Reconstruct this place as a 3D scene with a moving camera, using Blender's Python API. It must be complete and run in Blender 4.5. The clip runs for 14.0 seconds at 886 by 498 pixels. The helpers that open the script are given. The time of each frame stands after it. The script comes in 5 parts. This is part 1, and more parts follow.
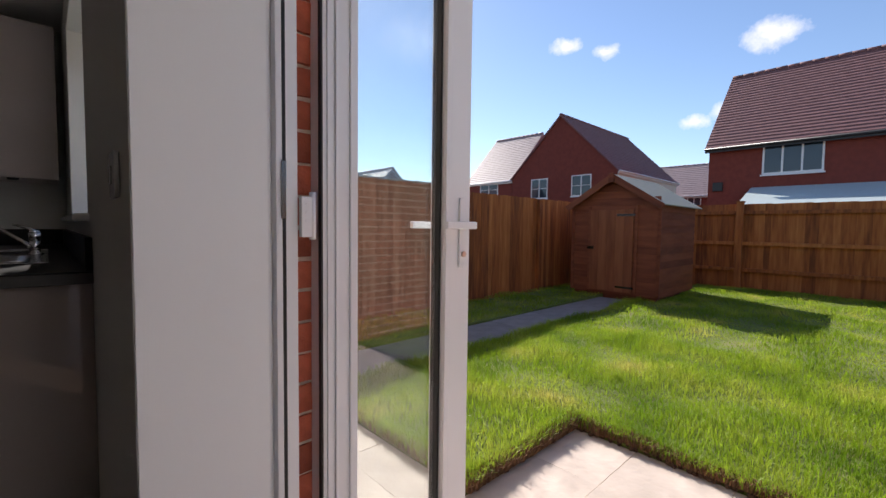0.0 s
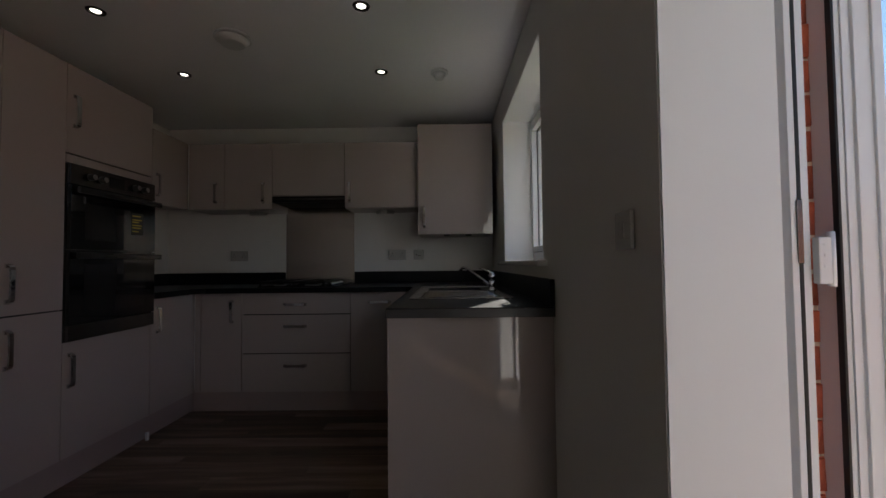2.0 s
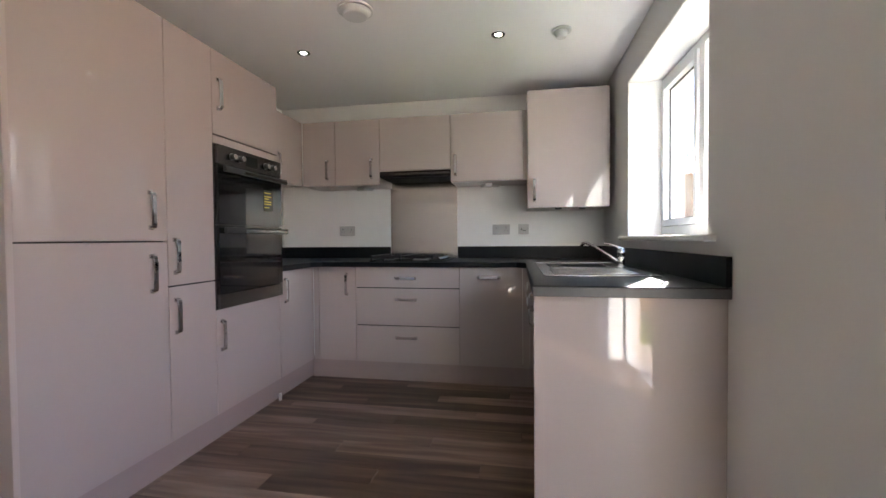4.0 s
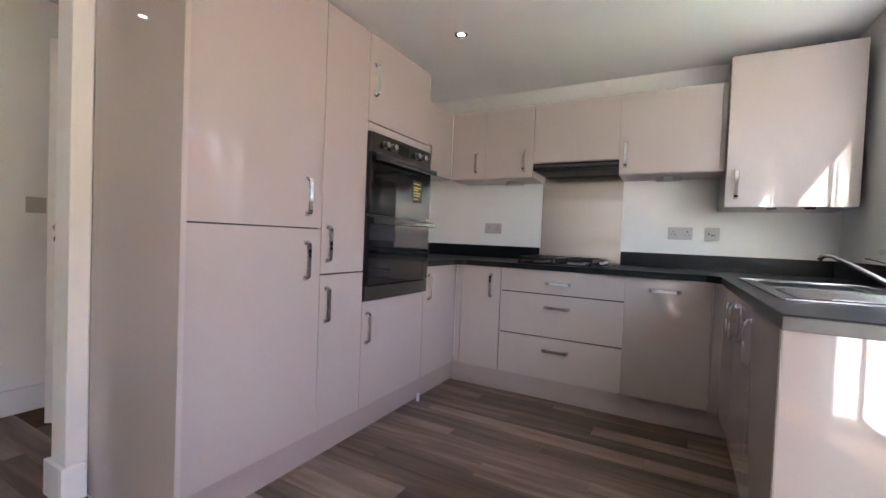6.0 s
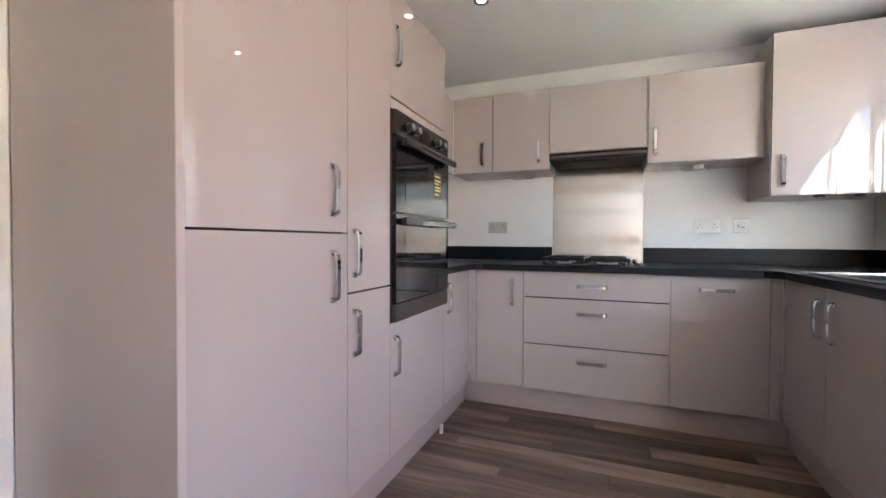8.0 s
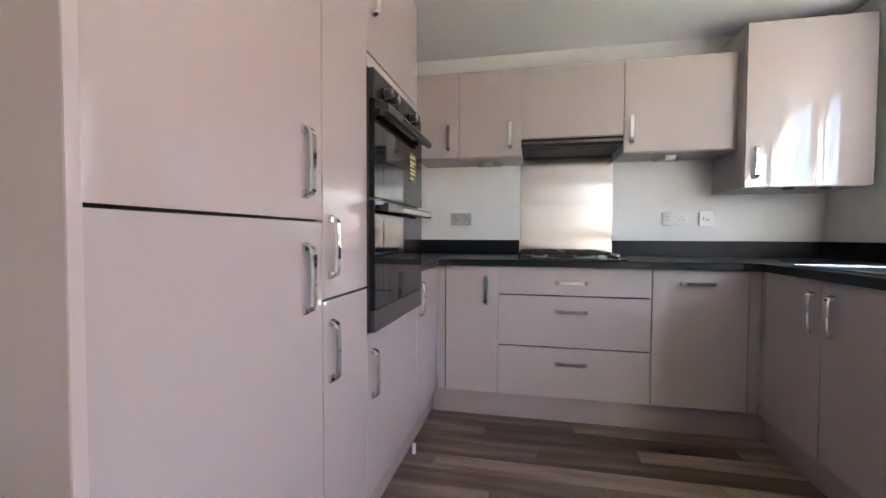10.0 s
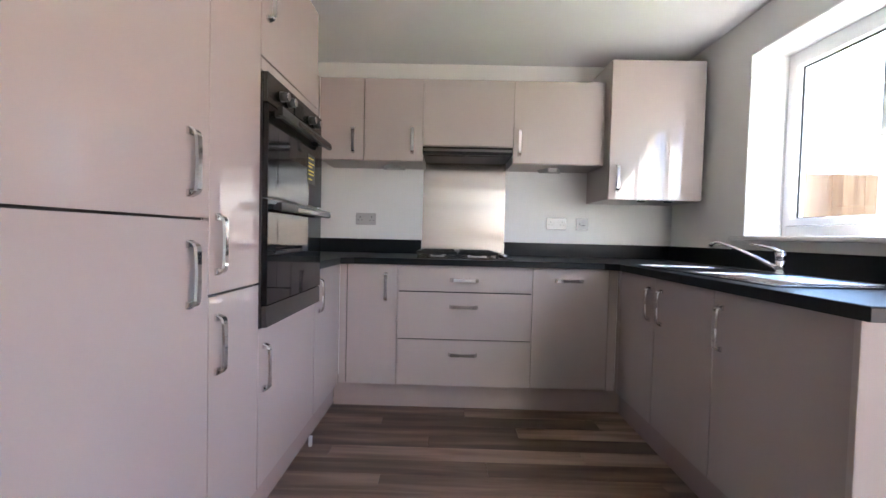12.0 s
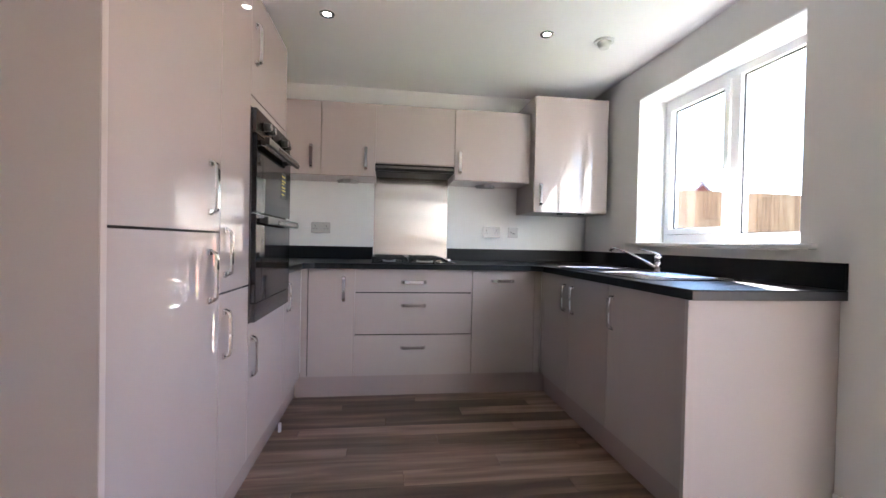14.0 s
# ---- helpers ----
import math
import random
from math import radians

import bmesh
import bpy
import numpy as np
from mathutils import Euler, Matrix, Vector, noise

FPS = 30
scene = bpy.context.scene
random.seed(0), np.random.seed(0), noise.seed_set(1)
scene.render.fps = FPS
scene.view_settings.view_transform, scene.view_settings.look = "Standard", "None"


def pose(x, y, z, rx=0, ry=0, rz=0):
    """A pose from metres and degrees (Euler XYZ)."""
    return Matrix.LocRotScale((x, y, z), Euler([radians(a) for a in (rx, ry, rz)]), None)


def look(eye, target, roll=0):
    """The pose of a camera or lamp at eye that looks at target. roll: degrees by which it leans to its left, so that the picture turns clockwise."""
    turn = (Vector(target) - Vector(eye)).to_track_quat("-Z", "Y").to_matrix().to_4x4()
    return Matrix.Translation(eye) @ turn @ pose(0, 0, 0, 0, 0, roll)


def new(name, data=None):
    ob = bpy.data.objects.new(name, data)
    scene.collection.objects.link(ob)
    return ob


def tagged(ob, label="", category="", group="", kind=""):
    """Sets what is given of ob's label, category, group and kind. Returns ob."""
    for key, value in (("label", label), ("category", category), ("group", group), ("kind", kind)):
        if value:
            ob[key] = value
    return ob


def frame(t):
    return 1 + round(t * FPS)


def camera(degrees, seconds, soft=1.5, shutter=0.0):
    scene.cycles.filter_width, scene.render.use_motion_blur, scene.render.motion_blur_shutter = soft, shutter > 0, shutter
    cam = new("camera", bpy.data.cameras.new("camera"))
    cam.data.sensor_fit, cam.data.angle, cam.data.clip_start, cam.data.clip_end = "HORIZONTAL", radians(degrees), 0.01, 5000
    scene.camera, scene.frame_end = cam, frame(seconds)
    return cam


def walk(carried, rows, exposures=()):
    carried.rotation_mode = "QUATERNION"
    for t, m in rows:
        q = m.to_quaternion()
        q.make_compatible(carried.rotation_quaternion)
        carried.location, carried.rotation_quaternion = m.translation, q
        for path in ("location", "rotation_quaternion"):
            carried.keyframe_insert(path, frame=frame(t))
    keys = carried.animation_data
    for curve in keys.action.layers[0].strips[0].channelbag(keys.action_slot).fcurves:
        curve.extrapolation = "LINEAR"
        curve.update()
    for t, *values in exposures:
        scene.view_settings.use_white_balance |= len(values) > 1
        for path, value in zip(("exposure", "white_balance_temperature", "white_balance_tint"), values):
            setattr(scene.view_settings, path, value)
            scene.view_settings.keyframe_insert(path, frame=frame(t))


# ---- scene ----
cam = camera(93.2, 14.0)
PATH = [
    (0, (-0.088, -3.756, 1.056), (1.286, -2.306, 0.952), 0.7),
    (0.5, (-0.121, -3.736, 1.069), (0.935, -2.038, 1.011), 0.5),
    (1, (-0.188, -3.728, 1.077), (0.566, -1.875, 1.086), 0.3),
    (1.5, (-0.303, -3.715, 1.078), (0.058, -1.748, 1.108), 0.2),
    (2, (-0.393, -3.682, 1.077), (-0.408, -1.683, 1.145), -0.6),
    (2.5, (-0.478, -3.666, 1.085), (-0.708, -1.68, 1.134), -0.5),
    (4.8, (-0.705, -3.501, 1.06), (-1.211, -1.568, 0.973), -0.4),
    (5, (-0.688, -3.449, 1.055), (-1.299, -1.547, 0.972), -0.3),
    (5.5, (-0.746, -3.384, 1.065), (-1.616, -1.583, 1.02), 1.2),
    (6, (-0.857, -3.352, 1.056), (-1.82, -1.6, 1.005), 2.3),
    (6.5, (-1.037, -3.33, 1.06), (-1.881, -1.518, 1.02), 0.3),
    (7, (-1.157, -3.303, 1.056), (-1.924, -1.457, 1.015), -0.0),
    (9.3, (-1.716, -3.0, 1.05), (-2.373, -1.111, 1.017), -0.4),
    (9.5, (-1.732, -2.986, 1.049), (-2.284, -1.064, 0.998), -0.5),
    (10, (-1.716, -2.961, 1.041), (-2.132, -1.006, 0.977), 0.2),
    (10.5, (-1.689, -2.953, 1.042), (-1.936, -0.97, 0.952), 0.6),
    (11, (-1.668, -2.964, 1.042), (-1.769, -0.969, 0.943), 0.9),
    (11.5, (-1.634, -3.003, 1.045), (-1.676, -1.005, 0.972), 1.2),
    (12, (-1.604, -3.08, 1.049), (-1.63, -1.081, 0.985), 1.4),
    (12.5, (-1.581, -3.187, 1.053), (-1.575, -1.188, 1.005), 1.3),
    (13, (-1.591, -3.241, 1.067), (-1.513, -1.242, 1.042), 1.7),
    (13.5, (-1.659, -3.334, 1.063), (-1.451, -1.344, 1.061), 1.5),
    (14, (-1.7, -3.446, 1.058), (-1.429, -1.465, 1.028), 1.2),
]
EXPOSURE = [(0, 0.62, 6500, 16), (1.0, 0.55, 6500, 16), (1.6, 0.52, 6500, 16), (2.0, 0.92, 6500, 11), (2.5, 1.88, 6500, 10), (2.7, 2.26, 6500, 10), (4.8, 4.08, 6260, 11), (6.0, 4.28, 6180, 11), (7.2, 4.55, 6180, 11), (9.3, 4.42, 6130, 11), (11, 4.4, 6100, 12), (14, 4.34, 6080, 12)]
walk(cam, [(t, look(eye, target, roll)) for t, eye, target, roll in PATH], EXPOSURE)

# ---- light ----
SUN = Vector((0.60, 1.25, 1.0)).normalized()
world = bpy.data.worlds.new("sky")
scene.world = world
world.use_nodes = True
wn, wl = world.node_tree.nodes, world.node_tree.links
sky = wn.new("ShaderNodeTexSky")
sky.sky_type, sky.sun_disc = "NISHITA", False
sky.sun_elevation, sky.sun_rotation = math.asin(SUN.z), math.atan2(SUN.x, SUN.y)
sky.air_density, sky.dust_density, sky.ozone_density = 1.0, 0.15, 3.0
bg = wn["Background"]
bg.inputs["Strength"].default_value = 0.108
tc, cn, cmix = (wn.new(k) for k in ("ShaderNodeTexCoord", "ShaderNodeTexNoise", "ShaderNodeMix"))
wl.new(tc.outputs["Generated"], cn.inputs["Vector"])
cn.inputs["Scale"].default_value, cn.inputs["Detail"].default_value, cn.inputs["Roughness"].default_value = 30.0, 7.0, 0.62
flat = wn.new("ShaderNodeMapping")
flat.inputs["Scale"].default_value = (1, 1, 2.0)
wl.new(tc.outputs["Generated"], flat.inputs["Vector"])
puffs = None
for ax, ay, az, size in ((0.797, 0.471, 0.378, 0.034), (0.838, 0.410, 0.360, 0.030), (0.927, 0.150, 0.342, 0.052), (0.951, 0.215, 0.224, 0.038), (0.939, 0.268, 0.214, 0.032), (0.862, 0.196, 0.467, 0.03), (0.54, 0.83, 0.085, 0.055), (0.64, 0.76, 0.07, 0.04), (0.3, 0.8, 0.5, 0.10), (-0.5, 0.7, 0.4, 0.12), (0.6, -0.7, 0.4, 0.10)):
    v = Vector((ax, ay, az)).normalized()
    v.z *= 2.0
    dd, dm = wn.new("ShaderNodeVectorMath"), wn.new("ShaderNodeMapRange")
    dd.operation = "DISTANCE"
    dd.inputs[1].default_value = v
    wl.new(flat.outputs["Vector"], dd.inputs[0])
    wl.new(dd.outputs["Value"], dm.inputs["Value"])
    dm.inputs["From Min"].default_value, dm.inputs["From Max"].default_value = 0.0, size * 1.75
    dm.inputs["To Min"].default_value, dm.inputs["To Max"].default_value = 1.0, 0.0
    if puffs is None:
        puffs = dm.outputs["Result"]
    else:
        mx = wn.new("ShaderNodeMath")
        mx.operation = "MAXIMUM"
        wl.new(puffs, mx.inputs[0])
        wl.new(dm.outputs["Result"], mx.inputs[1])
        puffs = mx.outputs[0]
cs, cr = wn.new("ShaderNodeMath"), wn.new("ShaderNodeMapRange")
cs.operation = "ADD"
wl.new(puffs, cs.inputs[0])
wl.new(cn.outputs["Fac"], cs.inputs[1])
wl.new(cs.outputs[0], cr.inputs["Value"])
cr.inputs["From Min"].default_value, cr.inputs["From Max"].default_value = 0.93, 1.42
cmix.data_type = "RGBA"
wl.new(cr.outputs["Result"], cmix.inputs["Factor"])
wl.new(sky.outputs["Color"], cmix.inputs["A"])
cmix.inputs["B"].default_value = (7.0, 7.1, 7.4, 1)
wl.new(cmix.outputs["Result"], bg.inputs["Color"])

sun = new("sun", bpy.data.lights.new("sun", "SUN"))
sun.data.energy, sun.data.angle, sun.data.color = 5.0, radians(0.53), (1.0, 0.95, 0.86)
sun.matrix_world = look(SUN * 30, (0, 0, 0))


# ---- materials ----
def material(name, color, rough=0.5, metal=0.0, coat=0.0, spec=0.5, vary=0.0, scale=6.0, bump=0.0, bscale=60.0, stretch=(1, 1, 1), island=0.0, emit=None, rvar=0.0):
    m = bpy.data.materials.new(name)
    m.use_nodes = True
    n, l = m.node_tree.nodes, m.node_tree.links
    b = n["Principled BSDF"]
    b.inputs["Base Color"].default_value = (*color, 1)
    b.inputs["Roughness"].default_value = rough
    b.inputs["Metallic"].default_value = metal
    b.inputs["Coat Weight"].default_value = coat
    b.inputs["Coat Roughness"].default_value = 0.02
    b.inputs["Specular IOR Level"].default_value = spec
    if emit:
        b.inputs["Emission Color"].default_value, b.inputs["Emission Strength"].default_value = (*emit[:3], 1), emit[3]
    co = n.new("ShaderNodeTexCoord")
    mp = n.new("ShaderNodeMapping")
    mp.inputs["Scale"].default_value = stretch
    l.new(co.outputs["Object"], mp.inputs["Vector"])
    last = None
    if vary:
        t = n.new("ShaderNodeTexNoise")
        t.inputs["Scale"].default_value, t.inputs["Detail"].default_value = scale, 6
        l.new(mp.outputs["Vector"], t.inputs["Vector"])
        r = n.new("ShaderNodeMapRange")
        r.inputs["From Min"].default_value, r.inputs["From Max"].default_value = 0.3, 0.7
        r.inputs["To Min"].default_value, r.inputs["To Max"].default_value = 1 - vary, 1 + vary
        l.new(t.outputs["Fac"], r.inputs["Value"])
        last = r.outputs["Result"]
        if rvar:
            rr = n.new("ShaderNodeMapRange")
            rr.inputs["To Min"].default_value, rr.inputs["To Max"].default_value = max(0.01, rough - rvar), rough + rvar
            l.new(t.outputs["Fac"], rr.inputs["Value"])
            l.new(rr.outputs["Result"], b.inputs["Roughness"])
    if island:
        oi = n.new("ShaderNodeObjectInfo")
        geo = n.new("ShaderNodeNewGeometry")
        ad = n.new("ShaderNodeMath")
        ad.operation = "ADD"
        l.new(oi.outputs["Random"], ad.inputs[0])
        l.new(geo.outputs["Random Per Island"], ad.inputs[1])
        fr = n.new("ShaderNodeMath")
        fr.operation = "FRACT"
        l.new(ad.outputs[0], fr.inputs[0])
        r2 = n.new("ShaderNodeMapRange")
        r2.inputs["To Min"].default_value, r2.inputs["To Max"].default_value = 1 - island, 1 + island
        l.new(fr.outputs[0], r2.inputs["Value"])
        if last:
            mm = n.new("ShaderNodeMath")
            mm.operation = "MULTIPLY"
            l.new(last, mm.inputs[0])
            l.new(r2.outputs["Result"], mm.inputs[1])
            last = mm.outputs[0]
        else:
            last = r2.outputs["Result"]
    if last:
        vm = n.new("ShaderNodeVectorMath")
        vm.operation = "SCALE"
        vm.inputs[0].default_value = color
        l.new(last, vm.inputs["Scale"])
        l.new(vm.outputs["Vector"], b.inputs["Base Color"])
    if bump:
        t2 = n.new("ShaderNodeTexNoise")
        t2.inputs["Scale"].default_value, t2.inputs["Detail"].default_value = bscale, 4
        l.new(mp.outputs["Vector"], t2.inputs["Vector"])
        bp = n.new("ShaderNodeBump")
        bp.inputs["Strength"].default_value, bp.inputs["Distance"].default_value = bump, 0.01
        l.new(t2.outputs["Fac"], bp.inputs["Height"])
        l.new(bp.outputs["Normal"], b.inputs["Normal"])
    return m


def ramped(m, stops, scale, stretch, detail=8.0, rnd=True, dist=0.0):
    """Base colour from a stretched noise through a ramp, shifted from piece to piece."""
    n, l = m.node_tree.nodes, m.node_tree.links
    co, mp, no, ra = (n.new(k) for k in ("ShaderNodeTexCoord", "ShaderNodeMapping", "ShaderNodeTexNoise", "ShaderNodeValToRGB"))
    mp.inputs["Scale"].default_value = stretch
    l.new(co.outputs["Object"], mp.inputs["Vector"])
    l.new(mp.outputs["Vector"], no.inputs["Vector"])
    no.noise_dimensions = "4D"
    no.inputs["Scale"].default_value, no.inputs["Detail"].default_value, no.inputs["Distortion"].default_value = scale, detail, dist
    src = no.outputs["Fac"]
    if rnd:
        oi = n.new("ShaderNodeObjectInfo")
        k = n.new("ShaderNodeMath")
        k.operation = "MULTIPLY"
        k.inputs[1].default_value = 40.0
        l.new(oi.outputs["Random"], k.inputs[0])
        l.new(k.outputs[0], no.inputs["W"])
        off = n.new("ShaderNodeMapRange")
        off.inputs["To Min"].default_value, off.inputs["To Max"].default_value = -0.19, 0.19
        l.new(oi.outputs["Random"], off.inputs["Value"])
        ad = n.new("ShaderNodeMath")
        l.new(src, ad.inputs[0])
        l.new(off.outputs["Result"], ad.inputs[1])
        src = ad.outputs[0]
    e = ra.color_ramp.elements
    e[0].position, e[0].color = stops[0][0], (*stops[0][1], 1)
    e[1].position, e[1].color = stops[-1][0], (*stops[-1][1], 1)
    for p, c in stops[1:-1]:
        e.new(p).color = (*c, 1)
    l.new(src, ra.inputs["Fac"])
    l.new(ra.outputs["Color"], n["Principled BSDF"].inputs["Base Color"])
    return m


WALL = material("grey_white_emulsion", (0.78, 0.775, 0.755), 0.75, vary=0.02, scale=3, bump=0.03, bscale=90)
REVEAL = material("white_emulsion", (0.87, 0.875, 0.87), 0.6, vary=0.01, scale=3, bump=0.015, bscale=90)
CEIL = material("ceiling_white", (0.85, 0.84, 0.85), 0.85, vary=0.015, scale=2, bump=0.05, bscale=120)
SKIRT = material("white_gloss_wood", (0.82, 0.81, 0.80), 0.25, vary=0.01)
UPVC = material("white_upvc", (0.84, 0.84, 0.85), 0.22, vary=0.01, scale=4)
GLOSS = material("gloss_cashmere_acrylic", (0.425, 0.371, 0.352), 0.010, coat=0.25, spec=0.5, vary=0.012, scale=2.5)
CARC = material("cashmere_carcass", (0.43, 0.372, 0.352), 0.3, vary=0.02, scale=3)
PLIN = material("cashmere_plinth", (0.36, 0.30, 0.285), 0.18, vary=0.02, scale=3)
GAP = material("shadow_gap_black", (0.02, 0.018, 0.018), 0.7)
WTOP = material("charcoal_laminate", (0.011, 0.012, 0.0135), 0.40, spec=0.2, vary=0.12, scale=60, bump=0.04, bscale=300)
WEDGE = material("grey_laminate_edging", (0.045, 0.045, 0.048), 0.35, vary=0.1, scale=40)
CHROME = material("polished_chrome", (0.75, 0.75, 0.76), 0.08, 1.0)
BRUSH = material("brushed_steel", (0.60, 0.56, 0.51), 0.30, 1.0, vary=0.05, scale=14, stretch=(1, 1, 40), bump=0.03, bscale=20)
SPLASH = material("brushed_steel_sheet", (0.56, 0.515, 0.475), 0.25, 1.0, vary=0.05, scale=14, stretch=(40, 1, 1))
sn, sl_ = SPLASH.node_tree.nodes, SPLASH.node_tree.links
sco, smp, sno, sbp, stg = (sn.new(k) for k in ("ShaderNodeTexCoord", "ShaderNodeMapping", "ShaderNodeTexNoise", "ShaderNodeBump", "ShaderNodeTangent"))
smp.inputs["Scale"].default_value = (0.2, 1, 2.6)
sno.inputs["Scale"].default_value, sno.inputs["Detail"].default_value = 1.6, 1.0
sbp.inputs["Strength"].default_value, sbp.inputs["Distance"].default_value = 1.0, 0.014
sl_.new(sco.outputs["Object"], smp.inputs["Vector"])
sl_.new(smp.outputs["Vector"], sno.inputs["Vector"])
sl_.new(sno.outputs["Fac"], sbp.inputs["Height"])
sl_.new(sbp.outputs["Normal"], sn["Principled BSDF"].inputs["Normal"])
stg.direction_type, stg.axis = "RADIAL", "Z"
sl_.new(stg.outputs["Tangent"], sn["Principled BSDF"].inputs["Tangent"])
sn["Principled BSDF"].inputs["Anisotropic"].default_value = 0.85
SINK = material("stainless_steel", (0.36, 0.36, 0.37), 0.24, 1.0, vary=0.04, scale=30)
DKSTEEL = material("dark_steel", (0.125, 0.12, 0.118), 0.25, 1.0, vary=0.04, scale=20)
BGLASS = material("black_oven_glass", (0.008, 0.008, 0.009), 0.03, spec=0.35)
BGLASS2 = material("smoked_oven_window", (0.02, 0.02, 0.02), 0.04, spec=0.45)
LSTEEL = material("satin_steel", (0.42, 0.41, 0.40), 0.45, 0.9, vary=0.03, scale=20)
BLACK = material("black_plastic", (0.02, 0.02, 0.02), 0.4)
IRON = material("cast_iron", (0.012, 0.012, 0.012), 0.45, spec=0.3, bump=0.2, bscale=200)
HOODM = material("dark_hood_metal", (0.012, 0.011, 0.012), 0.5, 0.0, spec=0.2)
YELLOW = material("yellow_print", (0.75, 0.62, 0.12), 0.5)
WPRINT = material("white_print", (0.8, 0.8, 0.8), 0.5)
SOCKET = material("white_socket_plastic", (0.66, 0.66, 0.66), 0.3)
PLATE = material("dull_white_socket_plastic", (0.50, 0.49, 0.48), 0.22)
LAMP = material("downlight_lens", (1, 1, 1), 0.4, emit=(1.0, 0.93, 0.80, 1.4))
GASKET = material("black_rubber_gasket", (0.015, 0.015, 0.015), 0.6)
DOORM = material("white_painted_door", (0.80, 0.79, 0.77), 0.4, vary=0.01)
BRICK = material("red_brick", (0.50, 0.125, 0.068), 0.9, vary=0.22, scale=18, bump=0.5, bscale=90, island=0.30)
GBRICK = material("garden_wall_brick", (0.33, 0.105, 0.06), 0.9, vary=0.22, scale=18, bump=0.5, bscale=90, island=0.30)
HBRICK = material("dark_red_brick", (0.18, 0.038, 0.024), 0.9, vary=0.12, scale=5, bump=0.2, bscale=30, island=0.2)
MORTAR = material("sand_mortar", (0.66, 0.56, 0.46), 0.95, vary=0.12, scale=30, bump=0.4, bscale=150)
TILE = material("clay_roof_tile", (0.22, 0.10, 0.095), 0.75, vary=0.15, scale=4, bump=0.2, bscale=30, island=0.18)
TILE2 = material("weathered_roof_tile", (0.30, 0.22, 0.22), 0.6, vary=0.12, scale=4, island=0.12)
CREAM = material("cream_render", (0.70, 0.66, 0.55), 0.85, vary=0.05, scale=2)
FASCIA = material("white_fascia", (0.78, 0.77, 0.74), 0.4)
SLATE = material("pale_conservatory_roof", (0.50, 0.58, 0.58), 0.35, vary=0.04)
FENCE = material("orange_stained_pine", (0.36, 0.155, 0.055), 0.8, bump=0.3, bscale=40, stretch=(14, 14, 1))
ramped(FENCE, [(0.2, (0.15, 0.040, 0.0085)), (0.5, (0.335, 0.103, 0.022)), (0.8, (0.48, 0.18, 0.048))], 2.2, (9, 9, 0.9))
# fence wood greyed and paled in colour to suit the overexposed window view
PINE = material("exposure_greyed_pine", (0.5, 0.36, 0.24), 0.8, bump=0.3, bscale=40, stretch=(14, 14, 1))
ramped(PINE, [(0.2, (0.14, 0.080, 0.043)), (0.5, (0.22, 0.138, 0.080)), (0.8, (0.30, 0.203, 0.126))], 2.2, (9, 9, 0.9))
SHED = material("brown_shed_timber", (0.26, 0.10, 0.045), 0.75, bump=0.25, bscale=40, stretch=(1, 1, 12))
ramped(SHED, [(0.25, (0.13, 0.029, 0.010)), (0.5, (0.19, 0.049, 0.018)), (0.75, (0.25, 0.074, 0.028))], 2.0, (1, 1, 7))
SHED_LIGHT = material("brown_door_boards", (0.26, 0.10, 0.045), 0.75, bump=0.25, bscale=40, stretch=(12, 12, 1))
ramped(SHED_LIGHT, [(0.25, (0.17, 0.048, 0.016)), (0.5, (0.24, 0.075, 0.027)), (0.75, (0.30, 0.105, 0.040))], 2.0, (7, 7, 1))
FELT = material("green_grey_felt", (0.26, 0.27, 0.24), 0.9, vary=0.1, scale=40, bump=0.4, bscale=200)
PAVE = material("buff_sandstone_paving", (0.55, 0.465, 0.395), 0.85, vary=0.16, scale=5, bump=1.0, bscale=9, island=0.06)
# path slabs: paving colour darkened, with the fence's shade put into it
PATHM = material("shade_darkened_path", (0.25, 0.215, 0.20), 0.9, vary=0.15, scale=6, bump=0.5, bscale=30, island=0.08)
SOIL = material("dark_soil", (0.085, 0.045, 0.026), 0.95, vary=0.3, scale=20, bump=0.8, bscale=60)
TURF = material("turf", (0.07, 0.13, 0.02), 0.9, vary=0.4, scale=3, bump=1.0, bscale=80)
ramped(TURF, [(0.3, (0.08, 0.10, 0.015)), (0.55, (0.13, 0.17, 0.025)), (0.8, (0.25, 0.22, 0.08))], 2.0, (1, 1, 1), rnd=False)
BLADE = material("grass_blade", (0.135, 0.23, 0.022), 0.55, island=0.45)
bn, bl = BLADE.node_tree.nodes, BLADE.node_tree.links
tr, tm = bn.new("ShaderNodeBsdfTranslucent"), bn.new("ShaderNodeMixShader")
gc, gn, gr = bn.new("ShaderNodeTexCoord"), bn.new("ShaderNodeTexNoise"), bn.new("ShaderNodeValToRGB")
gn.inputs["Scale"].default_value, gn.inputs["Detail"].default_value = 1.6, 7
bl.new(gc.outputs["Object"], gn.inputs["Vector"])
bl.new(gn.outputs["Fac"], gr.inputs["Fac"])
ge = gr.color_ramp.elements
ge[0].position, ge[0].color = 0.32, (0.15, 0.22, 0.015, 1)
ge[1].position, ge[1].color = 0.72, (0.56, 0.42, 0.17, 1)
ge.new(0.5).color = (0.29, 0.345, 0.032, 1)
ge.new(0.6).color = (0.40, 0.405, 0.07, 1)
gm = bn.new("ShaderNodeMix")
gm.data_type, gm.blend_type = "RGBA", "MULTIPLY"
gm.inputs["Factor"].default_value = 0.35
bl.new(gr.outputs["Color"], gm.inputs["A"])
for k in list(bn["Principled BSDF"].inputs["Base Color"].links):
    vsrc = k.from_socket
gs = bn.new("ShaderNodeVectorMath")
gs.operation = "SCALE"
gs.inputs["Scale"].default_value = 6.0
